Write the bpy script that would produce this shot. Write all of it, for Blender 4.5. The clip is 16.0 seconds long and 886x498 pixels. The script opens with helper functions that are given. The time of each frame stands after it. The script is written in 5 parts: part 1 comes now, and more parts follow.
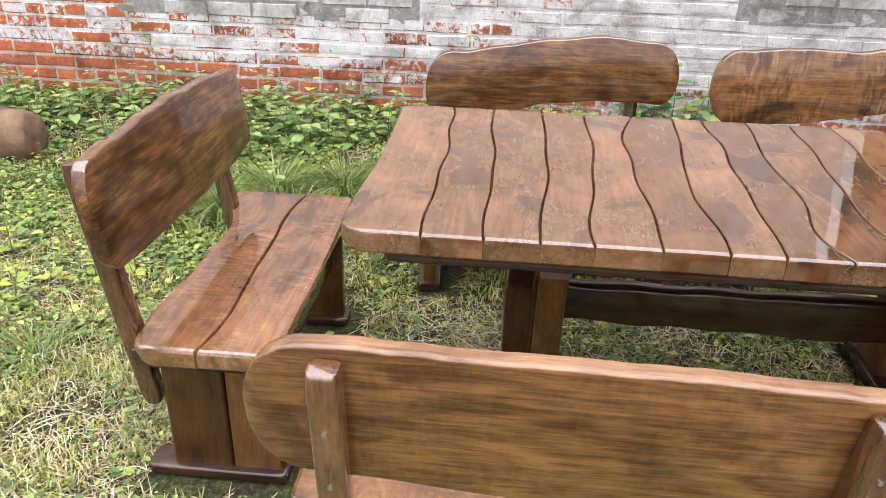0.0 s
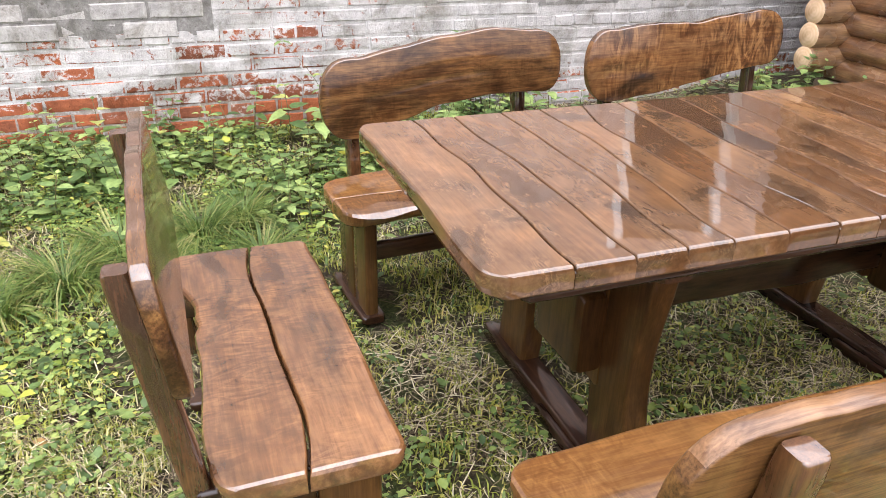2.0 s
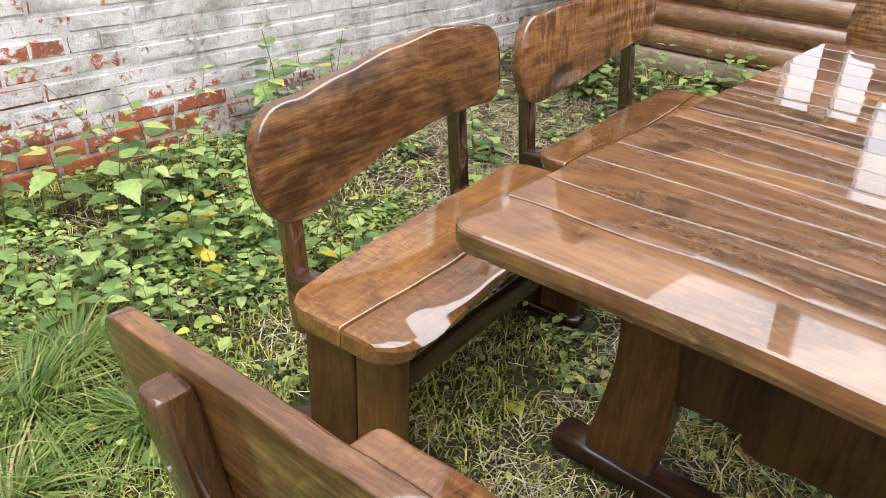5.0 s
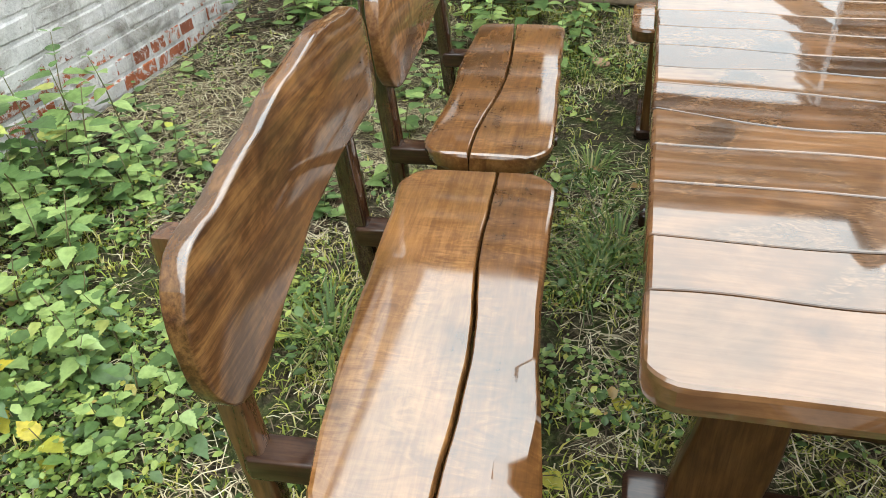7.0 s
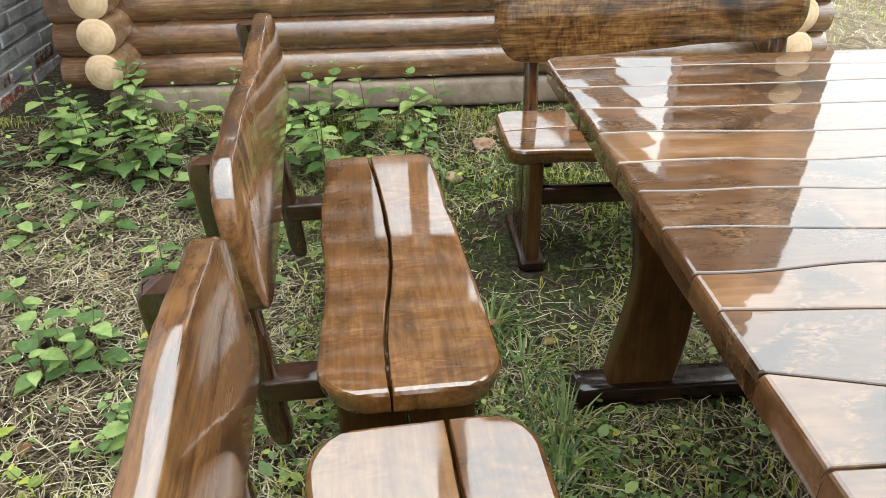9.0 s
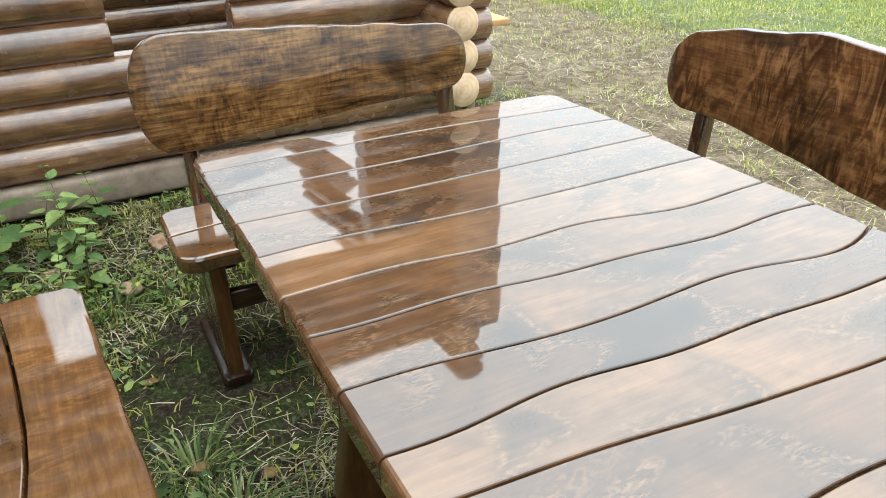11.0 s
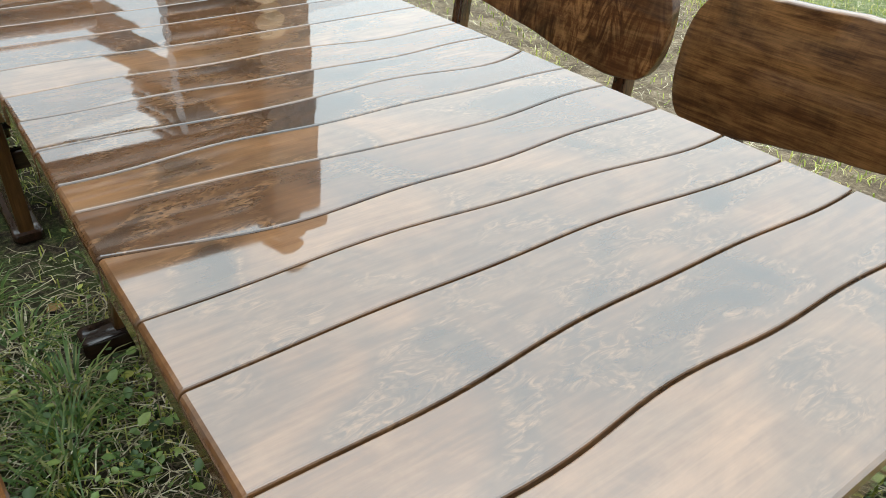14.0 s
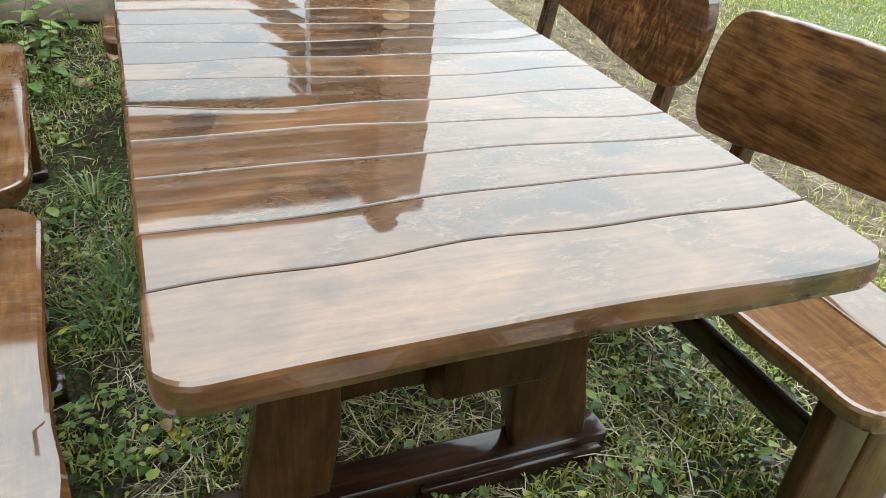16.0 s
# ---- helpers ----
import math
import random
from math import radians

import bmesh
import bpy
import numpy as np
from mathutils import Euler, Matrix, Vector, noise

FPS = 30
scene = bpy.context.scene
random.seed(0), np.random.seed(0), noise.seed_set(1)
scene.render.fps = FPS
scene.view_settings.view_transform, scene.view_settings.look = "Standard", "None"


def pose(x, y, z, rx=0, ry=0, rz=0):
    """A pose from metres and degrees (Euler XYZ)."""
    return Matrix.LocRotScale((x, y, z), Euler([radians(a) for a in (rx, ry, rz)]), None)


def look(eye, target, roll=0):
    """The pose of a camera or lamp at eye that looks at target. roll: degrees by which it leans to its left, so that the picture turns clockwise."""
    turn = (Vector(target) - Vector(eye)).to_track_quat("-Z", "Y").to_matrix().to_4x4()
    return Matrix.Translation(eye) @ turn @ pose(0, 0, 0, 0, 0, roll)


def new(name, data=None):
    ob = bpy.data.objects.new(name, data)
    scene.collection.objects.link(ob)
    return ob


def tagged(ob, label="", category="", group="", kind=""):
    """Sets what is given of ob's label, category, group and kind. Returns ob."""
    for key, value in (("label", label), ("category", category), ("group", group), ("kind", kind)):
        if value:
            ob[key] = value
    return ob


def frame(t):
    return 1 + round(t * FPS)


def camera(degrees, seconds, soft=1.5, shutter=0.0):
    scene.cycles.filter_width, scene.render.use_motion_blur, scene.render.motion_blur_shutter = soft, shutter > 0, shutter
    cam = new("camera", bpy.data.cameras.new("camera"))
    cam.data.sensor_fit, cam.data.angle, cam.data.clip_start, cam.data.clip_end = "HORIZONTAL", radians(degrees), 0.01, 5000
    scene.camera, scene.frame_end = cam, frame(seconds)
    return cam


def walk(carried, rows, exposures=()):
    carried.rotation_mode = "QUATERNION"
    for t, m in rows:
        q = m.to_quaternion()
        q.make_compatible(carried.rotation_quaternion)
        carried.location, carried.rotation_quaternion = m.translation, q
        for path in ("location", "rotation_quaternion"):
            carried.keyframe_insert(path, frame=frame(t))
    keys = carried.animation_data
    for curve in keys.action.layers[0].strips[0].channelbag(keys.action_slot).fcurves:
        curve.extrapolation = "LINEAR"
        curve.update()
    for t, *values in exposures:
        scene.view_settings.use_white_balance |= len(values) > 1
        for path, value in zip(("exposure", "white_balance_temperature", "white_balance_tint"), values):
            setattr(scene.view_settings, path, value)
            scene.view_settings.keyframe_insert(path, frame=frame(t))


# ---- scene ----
cam = camera(60.8, 16.0, soft=0.85)
PATH = [
    (0, (0.29, -1.293, 1.406), (0.143, 0.49, 0.512), 1.8),
    (0.5, (0.066, -1.22, 1.399), (0.131, 0.58, 0.531), 2.8),
    (1, (-0.192, -1.187, 1.408), (0.05, 0.596, 0.535), 2.0),
    (1.5, (-0.363, -1.097, 1.381), (0.034, 0.651, 0.493), 0.9),
    (2, (-0.514, -0.962, 1.373), (0.115, 0.715, 0.483), 1.3),
    (2.5, (-0.693, -0.821, 1.36), (0.145, 0.769, 0.484), 0.6),
    (3, (-0.869, -0.714, 1.35), (0.076, 0.819, 0.48), 0.5),
    (3.5, (-0.927, -0.489, 1.321), (0.107, 0.977, 0.437), 0.8),
    (4, (-0.904, -0.247, 1.337), (0.214, 1.142, 0.431), 0.7),
    (4.2, (-0.936, -0.126, 1.323), (0.253, 1.202, 0.415), 1.4),
    (6.3, (-0.781, 0.816, 1.295), (0.726, 1.582, 0.227), -0.4),
    (6.5, (-0.761, 0.901, 1.301), (0.785, 1.556, 0.215), -0.6),
    (6.8, (-0.702, 0.992, 1.293), (0.881, 1.508, 0.185), -1.2),
    (7, (-0.638, 1.053, 1.307), (0.961, 1.49, 0.188), -2.5),
    (7.5, (-0.469, 1.21, 1.318), (1.171, 1.496, 0.209), -1.7),
    (8, (-0.284, 1.326, 1.322), (1.404, 1.516, 0.267), -2.4),
    (8.2, (-0.21, 1.366, 1.331), (1.493, 1.522, 0.294), -3.3),
    (8.5, (-0.118, 1.407, 1.331), (1.599, 1.472, 0.308), -2.8),
    (9, (0.026, 1.407, 1.296), (1.757, 1.296, 0.301), -0.9),
    (9.5, (0.205, 1.335, 1.339), (1.915, 1.008, 0.354), -2.5),
    (9.6, (0.226, 1.328, 1.353), (1.93, 0.956, 0.375), -2.5),
    (12, (0.294, 1.164, 1.289), (1.773, 0.238, 0.312), -1.3),
    (12.5, (0.232, 1.166, 1.27), (1.638, 0.186, 0.239), -0.7),
    (13, (0.127, 1.18, 1.253), (1.487, 0.163, 0.196), -0.1),
    (13.2, (0.076, 1.171, 1.253), (1.427, 0.152, 0.186), 0.1),
    (13.5, (-0.01, 1.144, 1.248), (1.332, 0.125, 0.17), 0.7),
    (14, (-0.164, 1.122, 1.25), (1.183, 0.119, 0.164), 1.6),
    (14.5, (-0.294, 1.131, 1.241), (1.081, 0.164, 0.157), 3.0),
    (15, (-0.399, 1.131, 1.225), (1.03, 0.241, 0.145), 3.9),
    (15.2, (-0.428, 1.123, 1.222), (1.02, 0.267, 0.141), 4.4),
    (15.5, (-0.476, 1.081, 1.198), (1.011, 0.282, 0.125), 4.9),
    (16, (-0.594, 0.983, 1.232), (0.965, 0.288, 0.189), 5.3),
]
EXPOSURES = [(0.0, 1.79, 6680, 22), (4.0, 1.85, 6950, 23), (6.5, 1.70, 6780, 8), (7.5, 1.70, 6620, 6), (9.5, 1.68, 6550, 7), (12.0, 1.34, 6320, 4), (14.0, 1.24, 6320, 3), (16.0, 1.36, 6350, 4)]
SKY, COAT = 0.14, 1.84
walk(cam, [(t, look(eye, target, roll)) for t, eye, target, roll in PATH], EXPOSURES)

# ---- light ----
world = bpy.data.worlds.new("world")
scene.world = world
world.use_nodes = True
wn, wl = world.node_tree.nodes, world.node_tree.links
wn.clear()
sky = wn.new("ShaderNodeTexSky")
sky.sky_type, sky.sun_disc = "NISHITA", False
sky.sun_elevation, sky.sun_rotation = radians(66), radians(150)
sky.air_density, sky.dust_density, sky.ozone_density = 1.0, 4.0, 1.0
veil = wn.new("ShaderNodeHueSaturation")          # an overcast sky is nearly grey
veil.inputs["Saturation"].default_value = 0.12
cloud = wn.new("ShaderNodeMix")                   # an even layer of cloud, thin in places
cloud.data_type = "RGBA"
# brightest overhead, as under a closed sky
up_at = wn.new("ShaderNodeSeparateXYZ")
wl.new(wn.new("ShaderNodeTexCoord").outputs["Generated"], up_at.inputs[0])
rise = wn.new("ShaderNodeMapRange")
rise.inputs["To Min"].default_value, rise.inputs["To Max"].default_value = 0.43, 1.68
wl.new(up_at.outputs["Z"], rise.inputs["Value"])
layer = wn.new("ShaderNodeVectorMath")
layer.operation = "SCALE"
layer.inputs[0].default_value = (5.75, 6.6, 7.3)
wl.new(rise.outputs["Result"], layer.inputs["Scale"])
wl.new(layer.outputs[0], cloud.inputs[7])
drift = wn.new("ShaderNodeTexNoise")
drift.inputs["Scale"].default_value, drift.inputs["Detail"].default_value = 3.2, 4.0
span = wn.new("ShaderNodeMapRange")
span.inputs["From Min"].default_value, span.inputs["From Max"].default_value = 0.3, 0.7
span.inputs["To Min"].default_value, span.inputs["To Max"].default_value = 0.68, 0.95
wl.new(drift.outputs["Fac"], span.inputs["Value"])
wl.new(span.outputs["Result"], cloud.inputs[0])
back = wn.new("ShaderNodeBackground")
back.inputs["Strength"].default_value = SKY
wout = wn.new("ShaderNodeOutputWorld")
wl.new(sky.outputs["Color"], veil.inputs["Color"])
wl.new(veil.outputs["Color"], cloud.inputs[6])
wl.new(cloud.outputs[2], back.inputs["Color"])
wl.new(back.outputs["Background"], wout.inputs["Surface"])

sun = new("sun", bpy.data.lights.new("sun", "SUN"))
sun.data.energy, sun.data.angle, sun.data.color = 0.6, radians(120), (1.0, 0.96, 0.9)
# high behind the cloud, over the meadow beyond the far bench
SUN_AT = (0.10, -0.40, 0.91)
sun.matrix_world = look(SUN_AT, (0, 0, 0))


# ---- materials ----
def shader(name):
    m = bpy.data.materials.new(name)
    m.use_nodes = True
    nt = m.node_tree
    return m, nt.nodes, nt.links, nt.nodes["Principled BSDF"]


def node(n, kind, **values):
    nd = n.new(kind)
    for k, v in values.items():
        nd.inputs[k.replace("_", " ")].default_value = v
    return nd


def noise_tex(n, l, vec, scale, detail=4.0, rough=0.55, distortion=0.0):
    nd = node(n, "ShaderNodeTexNoise", Scale=scale, Detail=detail, Roughness=rough, Distortion=distortion)
    l.new(vec, nd.inputs["Vector"])
    return nd.outputs["Fac"]


def ramp(n, l, fac, *stops):
    nd = n.new("ShaderNodeValToRGB")
    el = nd.color_ramp.elements
    while len(el) < len(stops):
        el.new(0.5)
    for e, (p, c) in zip(el, stops):
        e.position, e.color = p, (*c, 1) if len(c) == 3 else c
    l.new(fac, nd.inputs["Fac"])
    return nd.outputs["Color"]


def math_node(n, l, op, a, b, clamp=False):
    nd = n.new("ShaderNodeMath")
    nd.operation, nd.use_clamp = op, clamp
    for i, v in enumerate((a, b)):
        if isinstance(v, (int, float)):
            nd.inputs[i].default_value = v
        else:
            l.new(v, nd.inputs[i])
    return nd.outputs[0]


def mix(n, l, fac, a, b, blend="MIX"):
    nd = n.new("ShaderNodeMix")
    nd.data_type, nd.blend_type = "RGBA", blend
    for i, v in ((0, fac), (6, a), (7, b)):
        if isinstance(v, (int, float)):
            nd.inputs[i].default_value = v
        elif isinstance(v, tuple):
            nd.inputs[i].default_value = (*v, 1)
        else:
            l.new(v, nd.inputs[i])
    return nd.outputs[2]


def bump(n, l, bsdf, height, strength, distance, sockets=("Normal",)):
    nd = node(n, "ShaderNodeBump", Strength=strength, Distance=distance)
    l.new(height, nd.inputs["Height"])
    for s in sockets:
        l.new(nd.outputs["Normal"], bsdf.inputs[s])


def own_coords(n, l, shift=9.0):
    """Object coordinates, moved by the object's own random number."""
    tc, info = n.new("ShaderNodeTexCoord"), n.new("ShaderNodeObjectInfo")
    mul = n.new("ShaderNodeVectorMath")
    mul.operation = "MULTIPLY_ADD"
    comb = n.new("ShaderNodeCombineXYZ")
    for i in range(3):
        l.new(math_node(n, l, "MULTIPLY", info.outputs["Random"], shift * (i + 1)), comb.inputs[i])
    mul.inputs[1].default_value = (1, 1, 1)
    l.new(tc.outputs["Object"], mul.inputs[0])
    l.new(comb.outputs[0], mul.inputs[2])
    return mul.outputs[0], info.outputs["Random"]


def stretch(n, l, vec, s):
    nd = node(n, "ShaderNodeMapping", Scale=s)
    l.new(vec, nd.inputs["Vector"])
    return nd.outputs[0]


def wood(name, axis, dark, mid, light, flame=0.0, gloss=0.07, knots=True, wave=0.35, stain=0.6, tone=0.18, soft=0.15, coat=1.5, streak=0.16, sheen=1.0, grain=1.0, figure=False, ripple=33, pore=0.22):
    """Stained, thickly varnished wood; the grain runs along axis (0 x, 1 y, 2 z) of the thing."""
    m, n, l, b = shader(name)
    vec, rnd = own_coords(n, l)
    along = tuple(0.07 if i == axis else 1.0 for i in range(3))
    g = stretch(n, l, vec, along)
    fine = noise_tex(n, l, g, 95, 5, 0.65, 0.4)
    broad = noise_tex(n, l, stretch(n, l, vec, tuple(streak if i == axis else 1.0 for i in range(3))), 17, 4, 0.6, 1.2)
    swirl = noise_tex(n, l, stretch(n, l, vec, tuple(0.45 if i == axis else 1.0 for i in range(3))), 8.5, 5, 0.62, 2.6)
    blot = noise_tex(n, l, stretch(n, l, vec, tuple(0.6 if i == axis else 1.0 for i in range(3))), 5.4, 4, 0.6, 0.9)
    fac = math_node(n, l, "ADD", math_node(n, l, "MULTIPLY", fine, 0.42), math_node(n, l, "ADD", math_node(n, l, "MULTIPLY", broad, 0.24), math_node(n, l, "MULTIPLY", swirl, 0.34)))
    if grain != 1.0:
        fac = math_node(n, l, "ADD", math_node(n, l, "MULTIPLY", math_node(n, l, "SUBTRACT", fac, 0.5), grain), 0.5)
    if flame:
        rip = noise_tex(n, l, stretch(n, l, vec, tuple(1.0 if i == axis else 0.30 for i in range(3))), ripple, 4, 0.6, 2.6)
        where = ramp(n, l, noise_tex(n, l, vec, 5.0, 2, 0.5, 0.5), (0.40, (0.2,) * 3), (0.58, (1.3,) * 3))
        fac = math_node(n, l, "ADD", fac, math_node(n, l, "MULTIPLY", math_node(n, l, "SUBTRACT", rip, 0.5), math_node(n, l, "MULTIPLY", where, flame)))
    fac = math_node(n, l, "ADD", fac, math_node(n, l, "MULTIPLY", math_node(n, l, "SUBTRACT", rnd, 0.5), tone))
    col = ramp(n, l, fac, (0.49 - soft, dark), (0.49, mid), (0.49 + soft, light))
    if figure:      # smoky dark clouds round the knots, with pale curls at their rims
        cloud_ = noise_tex(n, l, stretch(n, l, vec, tuple(0.7 if i == axis else 1.0 for i in range(3))), 6.6, 2, 0.45, 0.8)
        shade = ramp(n, l, cloud_, (0.26, (0.22, 0.23, 0.25)), (0.47, (0.80, 0.80, 0.80)), (0.64, (1.3, 1.27, 1.2)))
        curl = noise_tex(n, l, stretch(n, l, vec, tuple(0.35 if i == axis else 1.0 for i in range(3))), 62, 4, 0.6, 3.0)
        rim = ramp(n, l, cloud_, (0.35, (0, 0, 0)), (0.41, (1, 1, 1)), (0.48, (0, 0, 0)))
        pale = math_node(n, l, "MULTIPLY", rim, ramp(n, l, curl, (0.46, (0, 0, 0)), (0.66, (0.6, 0.6, 0.6))))
        col = mix(n, l, pale, col, tuple(c * 1.7 for c in light))
    else:
        shade = ramp(n, l, blot, (0.35, (0.20, 0.21, 0.23)), (0.45, (0.78, 0.77, 0.76)), (0.64, (1.35, 1.30, 1.2)))
    col = mix(n, l, stain, col, mix(n, l, 1.0, col, shade, "MULTIPLY"))
    pores = noise_tex(n, l, stretch(n, l, vec, tuple(0.045 if i == axis else 1.0 for i in range(3))), 250, 3, 0.6, 0.3)
    col = mix(n, l, pore, col, mix(n, l, 1.0, col, ramp(n, l, pores, (0.36, (0.25, 0.24, 0.24)), (0.50, (1, 1, 1)), (0.66, (1.25, 1.22, 1.18))), "MULTIPLY"))
    if knots:
        vo = node(n, "ShaderNodeTexVoronoi", Scale=3.4, Randomness=1.0)
        warp = n.new("ShaderNodeVectorMath")
        warp.operation = "ADD"
        wob = node(n, "ShaderNodeTexNoise", Scale=9.0, Detail=3.0)
        l.new(vec, wob.inputs["Vector"])
        sc = n.new("ShaderNodeVectorMath")
        sc.operation = "SCALE"
        sc.inputs["Scale"].default_value = 0.12
        l.new(wob.outputs["Color"], sc.inputs[0])
        l.new(stretch(n, l, vec, tuple(0.55 if i == axis else 1.0 for i in range(3))), warp.inputs[0])
        l.new(sc.outputs[0], warp.inputs[1])
        l.new(warp.outputs[0], vo.inputs["Vector"])
        kn = ramp(n, l, vo.outputs["Distance"], (0.0, (0.22, 0.18, 0.16)), (0.075, (0.62, 0.55, 0.5)), (0.15, (1, 1, 1)))
        col = mix(n, l, 0.8, col, mix(n, l, 1.0, col, kn, "MULTIPLY"))
    l.new(col, b.inputs["Base Color"])
    b.inputs["Roughness"].default_value = 0.45
    b.inputs["Specular IOR Level"].default_value = 0.08
    b.inputs["Coat Weight"].default_value = sheen
    b.inputs["Coat IOR"].default_value = coat
    wear = noise_tex(n, l, vec, 6, 3)
    l.new(ramp(n, l, wear, (0.35, (gloss * 0.6,) * 3), (0.75, (gloss * 1.9,) * 3)), b.inputs["Coat Roughness"])
    h = math_node(n, l, "ADD", math_node(n, l, "MULTIPLY", noise_tex(n, l, stretch(n, l, vec, tuple(0.3 if i == axis else 1.0 for i in range(3))), 14, 2), 1.0), math_node(n, l, "MULTIPLY", fine, 0.05))
    bump(n, l, b, h, wave, 0.006, ("Normal", "Coat Normal"))
    return m


TOP_D, TOP_M, TOP_L = (0.020, 0.008, 0.004), (0.089, 0.039, 0.0145), (0.225, 0.119, 0.055)
wood_board = wood("varnished_board", 1, TOP_D, TOP_M, TOP_L, stain=0.9, gloss=0.03, wave=0.03, tone=0.10, soft=0.16, coat=COAT, streak=0.8, grain=0.38, figure=True, pore=0.08)
wood_seat = wood("varnished_seat", 0, (0.034, 0.012, 0.004), (0.136, 0.057, 0.017), (0.310, 0.155, 0.050), flame=0.30, stain=0.5, tone=0.08, gloss=0.055, wave=0.035, soft=0.19, coat=1.95, streak=0.22, grain=0.55, pore=0.06)
wood_seat_dark = wood("dark_varnished_seat", 0, (0.030, 0.012, 0.006), (0.125, 0.054, 0.021), (0.280, 0.138, 0.058), flame=0.36, stain=0.8, tone=0.06, gloss=0.05, wave=0.06, soft=0.19, coat=1.95, streak=0.22, grain=0.6, pore=0.10)
wood_back = wood("varnished_backrest", 0, (0.016, 0.006, 0.002), (0.066, 0.027, 0.009), (0.170, 0.082, 0.028), flame=0.10, stain=0.6, gloss=0.08, wave=0.06, coat=1.4, streak=0.26, pore=0.4)
wood_flame = wood("varnished_figured_backrest", 0, (0.020, 0.008, 0.003), (0.085, 0.034, 0.012), (0.250, 0.128, 0.050), flame=0.60, stain=0.9, gloss=0.07, wave=0.06, coat=1.4, grain=0.5, ripple=20, pore=0.12)
# backrest wood again, coat raised so upper edges show a white sky highlight
wood_edge = wood("highlight_edge", 0, (0.016, 0.006, 0.002), (0.066, 0.027, 0.009), (0.160, 0.076, 0.025), stain=0.8, gloss=0.08, wave=0.12, coat=2.0)
# paler base under a weaker coat, for one bench's upper edge
wood_edge_dull = wood("pale_dull_edge", 0, (0.030, 0.014, 0.007), (0.110, 0.052, 0.024), (0.230, 0.125, 0.062), stain=0.6, gloss=0.12, wave=0.12, coat=1.45)
wood_knotty = wood("varnished_knotty_backrest", 0, (0.020, 0.008, 0.003), (0.130, 0.060, 0.019), (0.275, 0.148, 0.052), flame=0.3, stain=0.7, gloss=0.05, wave=0.06, coat=1.5, grain=1.4, streak=0.4)
wood_post = wood("dark_post_wood", 2, (0.016, 0.006, 0.003), (0.048, 0.019, 0.008), (0.110, 0.047, 0.018), stain=0.5, knots=False, gloss=0.06, wave=0.1, coat=1.85)
wood_leg = wood("leg_wood", 2, (0.020, 0.008, 0.003), (0.062, 0.026, 0.008), (0.125, 0.058, 0.018), stain=0.4, gloss=0.12, wave=0.2, coat=1.38, grain=0.6)
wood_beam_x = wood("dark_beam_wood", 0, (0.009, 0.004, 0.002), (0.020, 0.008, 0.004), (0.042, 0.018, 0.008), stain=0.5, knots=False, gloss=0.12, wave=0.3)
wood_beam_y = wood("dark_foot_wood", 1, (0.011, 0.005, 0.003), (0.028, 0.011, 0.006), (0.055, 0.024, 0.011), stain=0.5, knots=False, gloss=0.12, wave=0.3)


def world_pos(n):
    return n.new("ShaderNodeNewGeometry").outputs["Position"]


def leafy(name, stops, rough=0.5, trans=0.25):
    """Leaves or blades, each with its own tint."""
    m, n, l, b = shader(name)
    g = n.new("ShaderNodeNewGeometry")
    c = ramp(n, l, g.outputs["Random Per Island"], *stops)
    pos = noise_tex(n, l, g.outputs["Position"], 55, 3)
    c = mix(n, l, 0.5, c, mix(n, l, 1.0, c, ramp(n, l, pos, (0.3, (0.45, 0.5, 0.4)), (0.7, (1.25, 1.25, 1.2))), "MULTIPLY"))
    l.new(c, b.inputs["Base Color"])
    b.inputs["Roughness"].default_value = rough
    if trans:
        tr = n.new("ShaderNodeBsdfTranslucent")
        l.new(c, tr.inputs["Color"])
        ms = n.new("ShaderNodeMixShader")
        ms.inputs[0].default_value = trans
        l.new(b.outputs[0], ms.inputs[1])
        l.new(tr.outputs[0], ms.inputs[2])
        l.new(ms.outputs[0], n["Material Output"].inputs["Surface"])
    return m


grass_mat = leafy("grass_blade", [(0.0, (0.172, 0.215, 0.026)), (0.36, (0.296, 0.346, 0.044)), (0.64, (0.440, 0.444, 0.074)), (0.82, (0.600, 0.499, 0.156)), (1.0, (0.620, 0.603, 0.259))], 0.5, 0.3)
pale_mat = leafy("pale_grass_blade", [(0.0, (0.13, 0.17, 0.04)), (0.35, (0.26, 0.28, 0.08)), (0.7, (0.46, 0.41, 0.17)), (1.0, (0.60, 0.53, 0.30))], 0.55, 0.3)
straw_mat = leafy("dry_straw", [(0.0, (0.06, 0.040, 0.022)), (0.36, (0.17, 0.12, 0.07)), (0.68, (0.50, 0.42, 0.27)), (1.0, (0.74, 0.66, 0.48))], 0.7, 0.1)
weed_mat = leafy("weed_leaf", [(0.0, (0.042, 0.082, 0.024)), (0.30, (0.115, 0.195, 0.050)), (0.65, (0.235, 0.330, 0.088)), (0.92, (0.370, 0.450, 0.125)), (0.98, (0.58, 0.54, 0.12)), (1.0, (0.32, 0.18, 0.07))], 0.42, 0.25)
nettle_mat = leafy("nettle_leaf", [(0.0, (0.060, 0.118, 0.038)), (0.45, (0.175, 0.280, 0.092)), (0.9, (0.340, 0.450, 0.155)), (1.0, (0.48, 0.47, 0.13))], 0.42, 0.25)
yellow_mat = leafy("yellow_leaf", [(0.0, (0.30, 0.32, 0.04)), (0.6, (0.48, 0.42, 0.05)), (1.0, (0.55, 0.42, 0.04))], 0.45, 0.3)
fallen_mat = leafy("fallen_leaf", [(0.0, (0.10, 0.05, 0.02)), (0.4, (0.22, 0.11, 0.04)), (0.7, (0.36, 0.20, 0.07)), (1.0, (0.45, 0.36, 0.08))], 0.7, 0.1)
